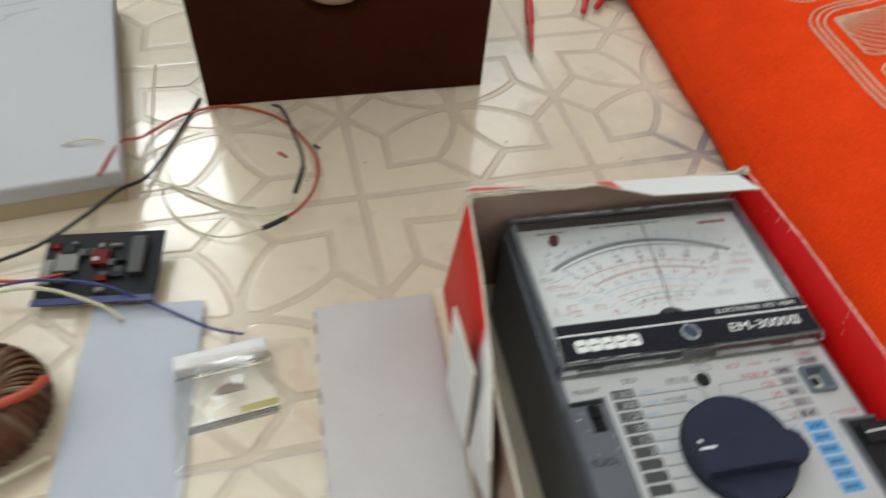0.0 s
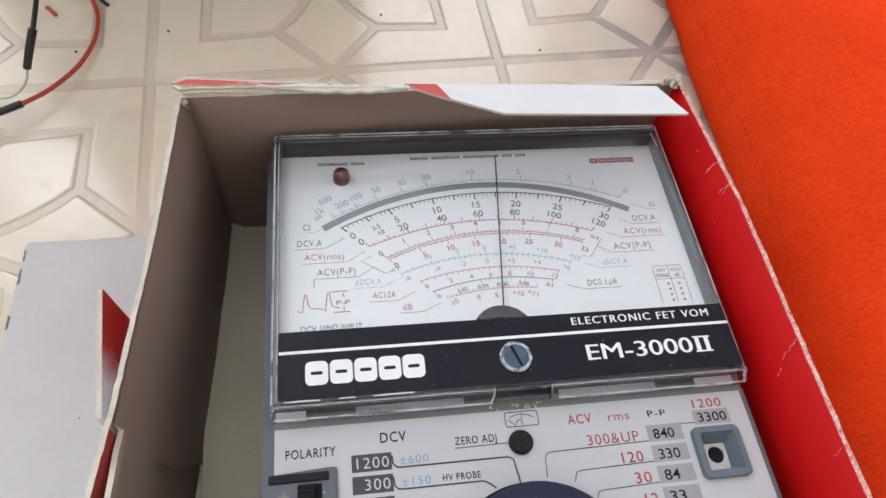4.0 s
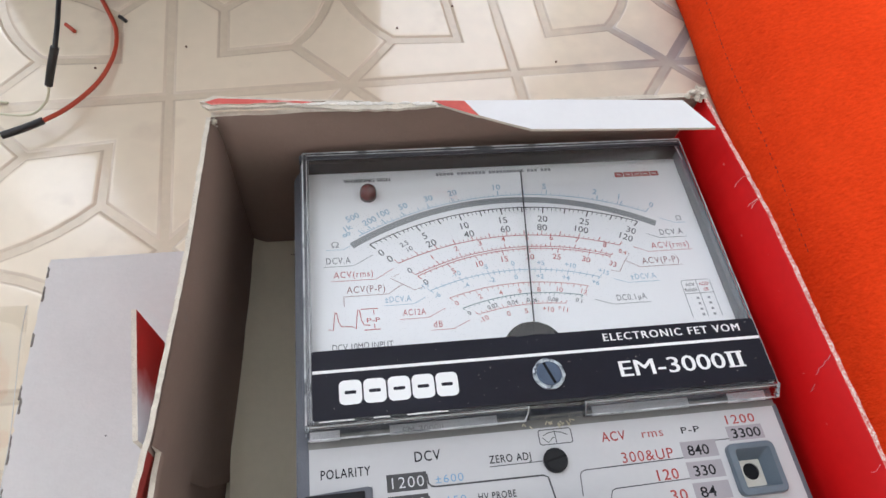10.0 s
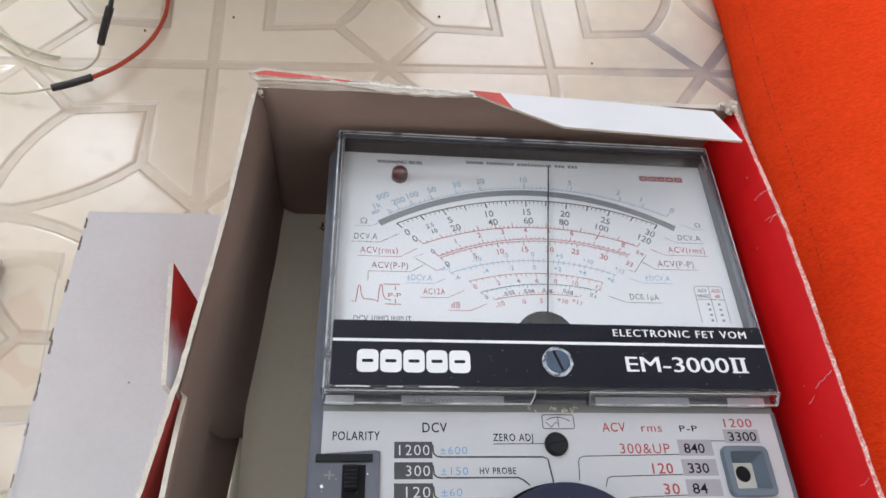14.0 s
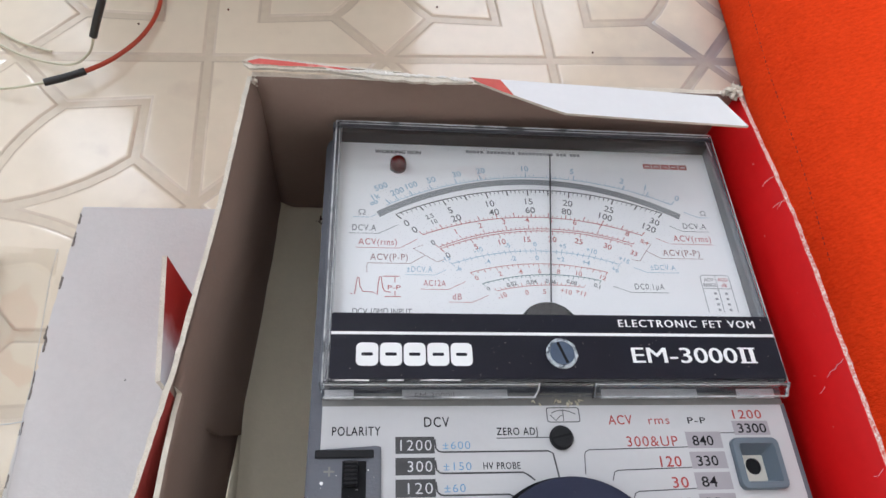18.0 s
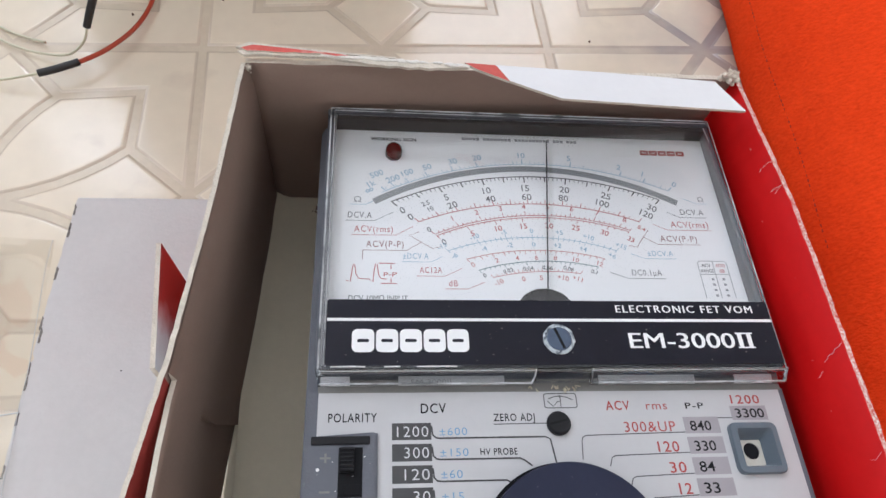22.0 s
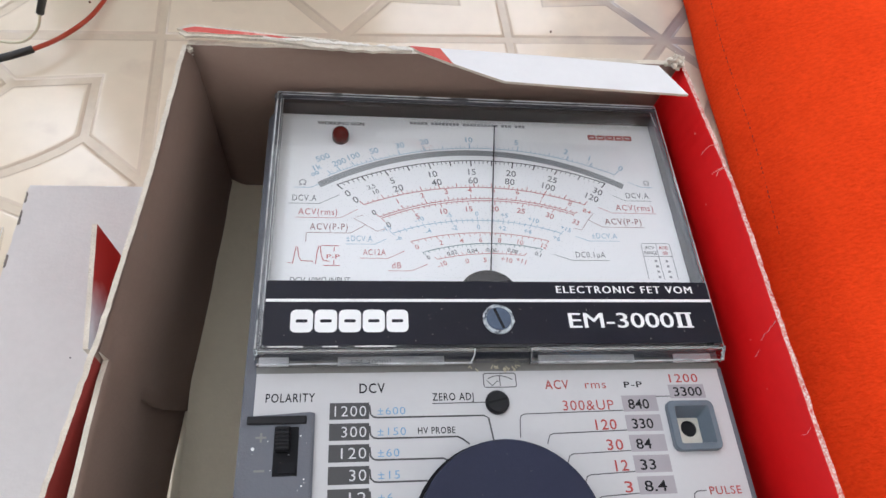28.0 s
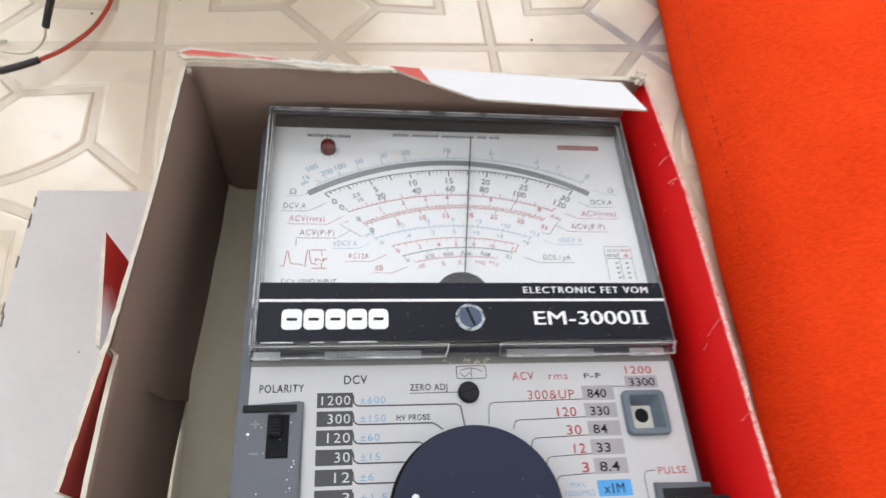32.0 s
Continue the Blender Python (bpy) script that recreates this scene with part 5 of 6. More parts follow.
# polarity housing with its slide switch
bm = bmesh.new()
prism(bm, [(-60.9, -20.9), (-60.9, -98), (-43.8, -98), (-43.8, -20.2), (-45, -19.9)], -1.0, 1.3, 0.5)
housing = part("switch_housing", bm, CASE, meter, "slate-grey switch housing with paint specks")
bm = bmesh.new()
box(bm, -59.4, -45.6, -23.0, -21.0, 1.25, 1.9, 0.3)
part("housing_ridge", bm, CASE_DARK, housing)
# the slot's shaded recess, painted as a flat black box on the housing
bm = bmesh.new()
box(bm, -52.9, -47.3, -34.9, -23.6, 1.3, 1.36)
part("switch_slot", bm, INK, housing)
bm = bmesh.new()
box(bm, -52.5, -49.2, -29.6, -23.9, 1.4, 3.4, 0.3)
slider = part("slide_switch", bm, INK, housing, "ribbed black slide switch")
for i in range(6):
    bm = bmesh.new()
    box(bm, -52.4, -49.3, -29.3 + 0.92 * i, -28.85 + 0.92 * i, 3.3, 3.75, 0.08, 1)
    rib = part("rib", bm, CASE_DARK, meter)
bm = bmesh.new()
box(bm, -51.6, -47.6, -34.4, -32.0, 1.4, 1.7, 0.1)
part("slide_bed", bm, INK, housing)
bm = bmesh.new()
stroke(bm, [(-57.2, -26.0), (-54.7, -26.0)], 0.5, 1.3, 1.34)
stroke(bm, [(-55.9, -24.9), (-55.9, -27.1)], 0.5, 1.3, 1.34)
part("polarity_sign", bm, GREY_CHIP, housing)
bm = bmesh.new()
stroke(bm, [(-57.0, -33.6), (-54.6, -33.6)], 0.5, 1.3, 1.34)
part("polarity_sign", bm, GREY_CHIP, housing)
lettering("caption", "0ΩADJ", -58.8, -48.0, -48.4, 3.0, 1.36, CASE_DARK, housing)
bm = bmesh.new()
sp = random.Random(3)
for i in range(30):
    x = -46.4 + 2.2 * (sp.random() - 0.5) if i < 13 else -58 + 12 * sp.random()
    y = -25 - 24 * sp.random()
    prism(bm, disc_outline(x, y, 0.05 + 0.16 * sp.random() ** 2, 6), 1.3, 1.36)
prism(bm, disc_outline(-57.6, -28.6, 0.42, 8), 1.3, 1.4)
tagged(part("paint_speck", bm, STRIP_WHITE, housing), "small white paint specks", kind="stuff")

# pulse housing on the other side
bm = bmesh.new()
prism(bm, [(48.9, -44.3), (64.6, -44.7), (64.6, -80), (48.9, -80)], -1.0, 1.3, 0.4)
pulse = part("pulse_housing", bm, CASE, meter, "grey housing of the pulse switch")
# recess shade of this slot is a flat dark box as well
bm = bmesh.new()
box(bm, 50.6, 64.4, -78, -46.0, 1.3, 1.36)
part("switch_slot", bm, CASE_DARK, pulse)
bm = bmesh.new()
box(bm, 53.0, 67.5, -57.0, -48.6, 1.4, 4.2, 0.5)
part("slide_switch", bm, CASE_DARK, pulse, "black pulse slide")
bm = bmesh.new()
stroke(bm, [(53.6, -52.6), (66.6, -52.2)], 0.6, 4.2, 4.25)
part("slide_mark", bm, STRIP_WHITE, pulse)

# input jack: square funnel with a nickel plate and hole
bm = bmesh.new()
outer, inner, deep = round_rect(44.6, 57.2, -31.6, -18.9, 1.6, 4), round_rect(46.4, 55.7, -30.0, -20.4, 0.6, 4), round_rect(47.6, 53.6, -29.0, -22.6, 0.4, 4)
rings = [[bm.verts.new((x, y, z)) for x, y in o] for o, z in ((outer, -0.3), (outer, 1.2), ([(50.9 + (x - 50.9) * 0.965, -25.25 + (y + 25.25) * 0.965) for x, y in outer], 1.6), (inner, 1.6), (deep, -1.95))]
for a, b in zip(rings, rings[1:]):
    for i in range(len(a)):
        bm.faces.new((a[i], a[(i + 1) % len(a)], b[(i + 1) % len(a)], b[i]))
jack = part("input_jack", bm, JACKGREY, meter, "square blue-grey jack well")
bm = bmesh.new()
hole = disc_outline(50.6, -25.4, 2.1, 24)
sq = round_rect(47.5, 53.7, -29.1, -22.5, 0.3, 5)
sq = sorted(sq, key=lambda p: math.atan2(p[1] + 25.4, p[0] - 50.6) % (2 * math.pi))
a = [bm.verts.new((x, y, -1.9)) for x, y in sq]
b = [bm.verts.new((x, y, -1.75)) for x, y in hole]
c = [bm.verts.new((x, y, -2.15)) for x, y in hole]
for i in range(24):
    bm.faces.new((a[i], a[(i + 1) % 24], b[(i + 1) % 24], b[i]))
    bm.faces.new((b[i], b[(i + 1) % 24], c[(i + 1) % 24], c[i]))
part("jack_plate", bm, STEEL, jack, "bright nickel contact plate")
# black disc painted for the dark depth of the hole
bm = bmesh.new()
prism(bm, disc_outline(50.6, -25.4, 2.05, 24), -2.18, -2.05)
part("jack_hole", bm, INK, jack)

# range knob
bm = bmesh.new()
lathe(bm, [(21.6, 0.1), (21.5, 4.9), (21.25, 5.25), (20.9, 5.3), (0.6, 5.3)], 0.6, -50.2, 72)
knob = part("range_knob", bm, KNOB, meter, "large dark blue-black range knob")
# flat black ring stands for the shade at the knob's foot
bm = bmesh.new()
lathe(bm, [(22.5, 0.02), (22.5, 0.1), (21.0, 0.1)], 0.6, -50.2, 72)
part("knob_shade_ring", bm, INK, meter, "black ring painted for the shade round the knob")
bm = bmesh.new()
prism(bm, round_rect(-21.0, 22.2, -60.5, -49.0, 2.2, 5), 5.2, 10.4, 1.0)
prism(bm, [(22.0, -60.0), (25.4, -56.6), (25.4, -52.6), (22.0, -49.6)], 0.2, 7.6, 0.6)
handle = part("knob_bar", bm, KNOB, knob, "raised grip bar of the knob")
bm = bmesh.new()
prism(bm, disc_outline(-15.4, -46.6, 0.95, 16), 5.3, 5.45)
part("knob_dot", bm, STRIP_WHITE, knob)
bm = bmesh.new()
prism(bm, round_rect(-19.5, -13.0, -51.8, -50.9, 0.3, 3), 10.4, 10.5)
part("knob_mark", bm, STRIP_WHITE, knob)
bm = bmesh.new()
for i in range(24):
    r, a = 19 * math.sqrt(dust.random()), 6.28 * dust.random()
    x, y = 0.6 + r * math.cos(a), -50.2 + r * math.sin(a)
    if y > -48.6:
        prism(bm, disc_outline(x, y, 0.06 + 0.12 * dust.random() ** 2, 6), 5.3, 5.33)
tagged(part("dust", bm, GREY_CHIP, knob), "fine grey dust specks", kind="stuff")


# ---- orange floor cushion with embroidery ----
def cushion_edge(y):
    return 124.0 + 0.034 * y + 0.7 * math.sin(y * 0.061 + 1)


PROFILE = [(9.0, 0.4), (2.5, 3.0), (0.0, 8.0), (1.0, 14.0), (5.0, 22.0), (13.0, 33.0), (26.0, 44.0), (44.0, 55.0), (66.0, 65.0), (92.0, 73.0), (124.0, 79.0), (170.0, 84.0), (240.0, 88.0), (360.0, 90.0), (520.0, 88.0)]


def cushion_z(x, y):
    u = x - cushion_edge(y)
    for (a, za), (b, zb) in zip(PROFILE[2:], PROFILE[3:]):
        if u <= b:
            t = max(0.0, (u - a) / (b - a))
            z = za + (zb - za) * t
            break
    else:
        z = PROFILE[-1][1]
    return z + cushion_wave(x, y)


def cushion_wave(x, y):
    u = x - cushion_edge(y)
    k = min(1.0, max(0.0, u / 30.0))
    return k * (3.4 * noise.noise(Vector((x * 0.012, y * 0.012, 0.3))) + 1.3 * noise.noise(Vector((x * 0.035, y * 0.025, 2.0))) + 0.45 * noise.noise(Vector((x * 0.11, y * 0.07, 4.0))))


cushion = thing("floor_cushion", (0, 0, 0), (0, 0, 0), "bright orange suede floor cushion with beige embroidered squares", "cushion")
bm = bmesh.new()
us = []
for (a, za), (b, zb) in zip(PROFILE, PROFILE[1:]):
    n = 1 if b < 12 else 3 if b < 130 else 6
    for i in range(n):
        us.append((a + (b - a) * i / n, za + (zb - za) * i / n))
us.append(PROFILE[-1])
rows = []
ys = [-420 + 9 * i for i in range(132)]
for y in ys:
    e = cushion_edge(y)
    rows.append([bm.verts.new((e + u, y, z + (cushion_wave(e + u, y) if z > 9 else 0))) for u, z in us] + [bm.verts.new((e + 520, y, 0.4))])
for p, q in zip(rows, rows[1:]):
    for i in range(len(p) - 1):
        bm.faces.new((p[i], p[i + 1], q[i + 1], q[i])).smooth = True
for row, flip in ((rows[0], 1), (rows[-1], 0)):
    bm.faces.new(row[::-1] if flip else row)
part("cover", bm, ORANGE, cushion, "orange brushed fabric cover")
# stitched seam along its edge
bm = bmesh.new()
for i in range(160):
    y = 62 + i * 2.4
    x = cushion_edge(y) + 4.6
    xb = cushion_edge(y + 1.3) + 4.6
    tube(bm, [(x, y, cushion_z(x, y) + 0.05), (xb, y + 1.3, cushion_z(xb, y + 1.3) + 0.05)], 0.16 + 0.12 * math.sin(i * 1.7 + 2 * math.sin(i * 0.31)), 5)
tagged(part("seam", bm, ORANGE_SEAM, cushion, "stitched seam along the edge"), kind="stuff")


def bead(bm, x, y, ax, ay, r1, r2):
    """A chain stitch: a small flat drop lying on the cover."""
    z = cushion_z(x, y)
    ring = []
    for i in range(7):
        t = 2 * math.pi * i / 7
        px, py = x + ax * r1 * math.cos(t) - ay * r2 * math.sin(t), y + ay * r1 * math.cos(t) + ax * r2 * math.sin(t)
        ring.append(bm.verts.new((px, py, cushion_z(px, py) + 0.25)))
    top = bm.verts.new((x, y, z + 1.0))
    for i in range(7):
        bm.faces.new((ring[i], ring[(i + 1) % 7], top)).smooth = True


def embroidery(cx, cy, skew):
    bm = bmesh.new()
    W, Hh = 70.0, 53.0

    def put(u, v):
        return cx + u, cy + v + skew * u

    for k, grow in enumerate((5.5, 9.5, 13.5)):
        o = round_rect(-W - grow, W + grow, -Hh - grow, Hh + grow, 13 + grow * 0.5, 8)
        o = [put(*p) for p in o]
        for (xa, ya), (xb, yb) in zip(o, o[1:] + o[:1]):
            d = math.hypot(xb - xa, yb - ya)
            n = max(1, int(d / 3.1))
            for i in range(n):
                t = i / n
                bead(bm, xa + (xb - xa) * t, ya + (yb - ya) * t, (xb - xa) / d, (yb - ya) / d, 1.75, 1.3)
    # four quarter leaves: threads run from the outer corner to the middle and bow apart between
    for sx, sy in ((-1, 1), (-1, -1), (1, 1), (1, -1)):
        for i in range(15):
            e = -1 + 2 * i / 14
            pts = []
            for j in range(17):
                t = j / 16
                s = (4 * t * (1 - t)) ** 0.9 * 0.44 * e
                u, v = min(max(t + s, 0.03), 0.985), min(max(t - s, 0.03), 0.985)
                pts.append(put(sx * (3.0 + (W - 5) * u), sy * (3.0 + (Hh - 5) * v)))
            for (xa, ya), (xb, yb) in zip(pts, pts[1:]):
                d = math.hypot(xb - xa, yb - ya) or 1
                nx, ny = -(yb - ya) / d * 0.85, (xb - xa) / d * 0.85
                quad = [(xa + nx, ya + ny), (xb + nx, yb + ny), (xb - nx, yb - ny), (xa - nx, ya - ny)]
                bm.faces.new([bm.verts.new((x, y, cushion_z(x, y) + 0.55)) for x, y in quad])
    return tagged(part("embroidery", bm, THREAD, cushion, "embroidered square of beige thread fans in a chain border"), kind="")


for k in (-1, 0, 1, 2):
    embroidery(286, 193 + 142 * k, 0.05)


# ---- dark brown cabinet standing on the floor ----
cab = thing("speaker_cabinet", (-121.3, 279.6, 0), (0, 0, 2.0), "dark brown wooden speaker cabinet standing on the floor", "speaker")
bm = bmesh.new()
N = 48
front_o = []
outer = [(-100.7, 1.0), (100.7, 1.0), (100.7, 330.0), (-100.7, 330.0)]
hx, hz, hr = -5.0, 96.0, 30.0
ring = [bm.verts.new((hx + hr * math.cos(2 * math.pi * i / N), 0, hz + hr * math.sin(2 * math.pi * i / N))) for i in range(N)]
sqr = []
for i in range(N):
    a = 2 * math.pi * i / N
    c, s = math.cos(a), math.sin(a)
    k = min((100.7 - hx if c > 0 else 100.7 + hx) / max(abs(c), 1e-6), ((330 - hz) if s > 0 else (hz - 1.0)) / max(abs(s), 1e-6))
    sqr.append(bm.verts.new((hx + k * c, 0, hz + k * s)))
for cx, cz in ((-100.7, 1.0), (100.7, 1.0), (100.7, 330.0), (-100.7, 330.0)):
    v = min(sqr, key=lambda v: (v.co.x - cx) ** 2 + (v.co.z - cz) ** 2)
    v.co.x, v.co.z = cx, cz
back = [bm.verts.new((v.co.x, 190, v.co.z)) for v in sqr]
deep = [bm.verts.new((v.co.x, 14, v.co.z)) for v in ring]
for i in range(N):
    j = (i + 1) % N
    bm.faces.new((sqr[i], sqr[j], ring[j], ring[i]))
    bm.faces.new((ring[i], ring[j], deep[j], deep[i]))
    bm.faces.new((sqr[i], sqr[j], back[j], back[i]))
bm.faces.new(back)
part("cabinet_body", bm, BROWN, cab, "dark brown veneered body")
bm = bmesh.new()
prof = [(29.6, 12.0), (27.5, 9.0), (24.0, 12.0), (12.0, 26.0), (4.0, 27.0), (0.5, 24.0)]
rings = [[bm.verts.new((hx + r * math.cos(2 * math.pi * i / 40), y, hz + r * math.sin(2 * math.pi * i / 40))) for i in range(40)] for r, y in prof]
for a, b in zip(rings, rings[1:]):
    for i in range(40):
        bm.faces.new((a[i], a[(i + 1) % 40], b[(i + 1) % 40], b[i])).smooth = True
part("speaker_cone", bm, CONE, cab, "beige paper cone")

# ---- white flat case; the shade below its lid is painted as a beige foot ----
wc = thing("white_case", (-299.5, 176.5, 0), (0, 0, 8.0), "flat white plastic case lying on the floor", "case")
bm = bmesh.new()
box(bm, -48, 37.0, 4, 232, 14, 26, 2.0, 3)
part("case_lid", bm, WHITE_FOAM, wc, "plain white lid")
bm = bmesh.new()
box(bm, -46, 34, 6, 230, 0.3, 14, 0.5)
part("shaded_foot", bm, SHADED_SIDE, wc, "lower side of the case, its shade painted beige")
for y, a, b in ((210, -42, -8), (196, -38, -14), (189, -40, -33)):
    bm = bmesh.new()
    stroke(bm, [(a, y - 3), (b, y + 4)], 1.6, 26.0, 26.06)
    part("pale_mark", bm, CELL_GREY, wc)


# ---- wires ----
def wire(name, pts, r, material, label, group="", ends=()):
    ob = thing(name, pts[0], (0, 0, 0), label, "wire", group)
    base = Vector(pts[0])
    bm = bmesh.new()
    tube(bm, [Vector(p) - base for p in pts], r)
    part("insulation", bm, material, ob)
    for nm, p2, r2, m2 in ends:
        bm = bmesh.new()
        tube(bm, [Vector(p) - base for p in p2], r2)
        part(nm, bm, m2, ob)
    return ob


wire("test_lead", [(-275.3, 182, 27), (-268, 214, 24), (-262, 242, 5), (-237.7, 266.5, 2), (-206.2, 274.0, 1.6), (-172.8, 256.5, 1.6), (-154.0, 225.0, 1.6), (-149.3, 204.0, 1.8), (-152.6, 182.2, 3.2), (-161.5, 164.5, 5.4), (-171.0, 154.5, 6.9)], 1.0, WIRE_RED, "red insulated wire looped on the floor", ends=(
    ("heat_shrink", [(-170.4, 155.0, 6.9), (-178, 150.6, 7.0), (-185.3, 147.6, 6.7)], 1.6, WIRE_BLACK),
    ("bare_end", [(-185.0, 147.7, 6.6), (-206, 146.5, 3.0), (-226.5, 157, 1.2), (-242, 177, 1.2), (-250, 208, 1.2), (-258, 250, 1.2), (-262, 330, 1.2)], 0.55, WIRE_WHITE)))
wire("test_lead", [(-176.5, 272.0, 1.6), (-169.0, 240, 22), (-162.5, 204, 32.5), (-158.2, 180, 36.0), (-157.6, 166.8, 34.5)], 1.05, WIRE_BLACK, "black insulated wire with a thick sleeve", ends=(
    ("heat_shrink", [(-157.6, 168.0, 34.8), (-160.6, 163.6, 28.5), (-164.0, 161.1, 21.0)], 1.65, WIRE_BLACK),
    ("bare_end", [(-163.6, 161.4, 21.8), (-168, 159.5, 13.0), (-180, 160.5, 4.5), (-206, 170, 1.2), (-236, 192, 1.0), (-246, 212, 1.0)], 0.55, WIRE_WHITE)))
wire("test_lead", [(-228, 284, 1.6), (-241, 245, 1.6), (-255, 205, 4), (-268, 182, 14), (-285, 165, 12), (-310, 150, 6), (-340, 140, 3)], 1.2, WIRE_BLACK, "black insulated wire trailing to the cabinet")
wire("thin_wire", [(-300, 212, 27), (-278, 214, 27), (-258, 205, 5), (-240, 196, 1.2), (-222, 186, 1.2), (-205, 176, 1.2), (-190, 171, 1.2)], 0.6, WIRE_WHITE, "thin greyish wire across the white case")
for nm, a, b, m, lab in (("wire_offcut", (-150.5, 226.0, 1.3), (-147.0, 222.4, 1.3), WIRE_BLACK, "short black wire offcut"), ("wire_offcut", (-174.1, 220.9, 1.2), (-169.4, 215.8, 1.2), WIRE_RED, "short red wire offcut")):
    wire(nm, [a, ((a[0] + b[0]) / 2, (a[1] + b[1]) / 2, 1.3), b], 0.95, m, lab, "wire offcuts")

# red test probes at the far side
for x, y, turn, ln, label in ((29.5, 318, -13.0, 120, "red plastic test probe lying on the floor"), (90.5, 372, -24, 46, "short red test clip lying on the floor"), (104, 379, -38, 40, "short red test clip lying on the floor")):
    pr = thing("test_probe", (x, y, 4), (0, 0, turn), label, "test probe", "red test probes")
    bm = bmesh.new()
    q = bmesh.new()
    lathe(q, [(1.0, 0), (1.6, 10), (2.4, 16), (2.4, 40), (3.6, 44), (3.6, ln - 6), (2.2, ln)] if ln > 100 else [(1.2, 0), (2.6, 3), (2.8, 20), (3.4, 24), (3.4, ln - 4), (2.0, ln)], 0, 0, 16)
    for v in q.verts:
        v.co = Vector((v.co.x, v.co.z, v.co.y))
    part("probe_body", absorb(bm, q), PROBE_RED, pr)
    bm = bmesh.new()
    tube(bm, [(0, -1, 0), (0, -7, -1.0), (0, -11, -2.0)] if ln > 100 else [(0, -1, 0), (0, -3, -1), (0, -5, -2)], 0.5)
    part("probe_tip", bm, STEEL, pr)
roll = thing("tape_roll", (128, 410, 0), (0, 0, 0), "small brown roll lying beside the cushion", "roll")
bm = bmesh.new()
lathe(bm, [(6, 0.3), (13, 0.6), (14, 4), (14, 16), (12.6, 19), (7, 19.4), (6, 16)], 0, 0, 28)
smooth(part("winding", bm, TAPE, roll))


# ---- circuit board, papers and bagged parts beside the white case ----
pcb = thing("circuit_board", (-272, 128, 9), (8, -3, -6), "dark circuit board with red and grey parts", "circuit board")
bm = bmesh.new()
box(bm, -32, 32, -22, 22, -1, 0.6, 0.3)
part("board", bm, PCB, pcb)
bm = bmesh.new()
box(bm, -32, 32, -24.5, -20.5, 0.6, 2.4, 0.4)
part("edge_strip", bm, PCB_BLUE, pcb, "blue edge connector")
for x, y, sx, sy, h, m, nm in ((20, 4, 4, 12, 5, RIM_DARK, "connector"), (0, 4, 5, 5, 4, LED_RED, "terminal"), (-2, 2, 1.4, 1.4, 5, STEEL, "stud"), (-18, 2, 6, 6, 3, GREY_CHIP, "component"), (-18, 10, 4, 3, 4, CASE_DARK, "component"), (10, -6, 4, 3, 3, CASE_DARK, "component"), (-28, -4, 3, 8, 3, GREY_CHIP, "component")):
    bm = bmesh.new()
    box(bm, x - sx, x + sx, y - sy, y + sy, 0.6, h, 0.5)
    part(nm, bm, m, pcb)
pc = random.Random(18)
for i in range(22):
    x, y = -29 + 58 * pc.random(), -17 + 36 * pc.random()
    a, b = 0.8 + 2.2 * pc.random(), 0.8 + 1.6 * pc.random()
    bm = bmesh.new()
    box(bm, x - a, x + a, y - b, y + b, 0.6, 1.6 + 2.5 * pc.random(), 0.25)
    part("component", bm, pc.choice((CASE_DARK, RIM_DARK, COIL, GREY_CHIP, LED_RED)), pcb)
wire("thin_wire", [(-330, 118, 10), (-300, 116, 16), (-268, 110, 14), (-240, 98, 6), (-214, 82, 4), (-196, 72, 9)], 0.8, WIRE_BLUE, "thin dark blue wire over the paper")
wire("thin_wire", [(-335, 112, 12), (-300, 110, 17), (-270, 101, 9), (-258, 92, 5)], 1.1, WIRE_WHITE, "thin cream wire end by the board")
wire("thin_wire", [(-345, 128, 10), (-310, 118, 14), (-290, 122, 12)], 1.0, WIRE_RED, "thin red wire by the circuit board")

paper = thing("paper_sheet", (-249, 47, 0.6), (0, 0, -3), "bluish-white sheet of paper on the floor", "paper")
bm = bmesh.new()
rows = []
for i in range(13):
    rows.append([bm.verts.new((-29 + 58 * j / 8, 56 - 130 * i / 12, 2.2 + 1.6 * noise.noise(Vector((i * 0.4, j * 0.5, 4))))) for j in range(9)])
for p, q in zip(rows, rows[1:]):
    for j in range(8):
        bm.faces.new((p[j], p[j + 1], q[j + 1], q[j])).smooth = True
part("sheet", bm, PAPER, paper)

coil = thing("wound_coil", (-316, 44, 0), (0, 0, 15), "copper-brown wound coil wrapped in tape with a red lead", "coil")
bm = bmesh.new()
ring = [(22.0 + 10.0 * math.cos(a), 13.0 + 12.0 * math.sin(a)) for a in (2 * math.pi * i / 20 for i in range(21))]
rows = [[bm.verts.new((r * math.cos(b), r * math.sin(b), z)) for r, z in ring] for b in (2 * math.pi * k / 48 for k in range(48))]
for k in range(48):
    p, q = rows[k], rows[(k + 1) % 48]
    for i in range(20):
        bm.faces.new((p[i], p[i + 1], q[i + 1], q[i])).smooth = True
part("core", bm, COIL, coil)
wind = random.Random(15)
for k in range(54):
    b = 2 * math.pi * k / 54 + 0.03 * wind.random()
    lean = 0.10 * (wind.random() - 0.5)
    bm = bmesh.new()
    tube(bm, [((22 + 11.0 * math.cos(a)) * math.cos(b + lean * math.sin(a)), (22 + 11.0 * math.cos(a)) * math.sin(b + lean * math.sin(a)), max(1.4, 13 + 12.6 * math.sin(a))) for a in (2 * math.pi * i / 10 for i in range(11))], 1.15, 5)
    part("strand", bm, TAPE if k % 5 == 2 else COIL, coil)
bm = bmesh.new()
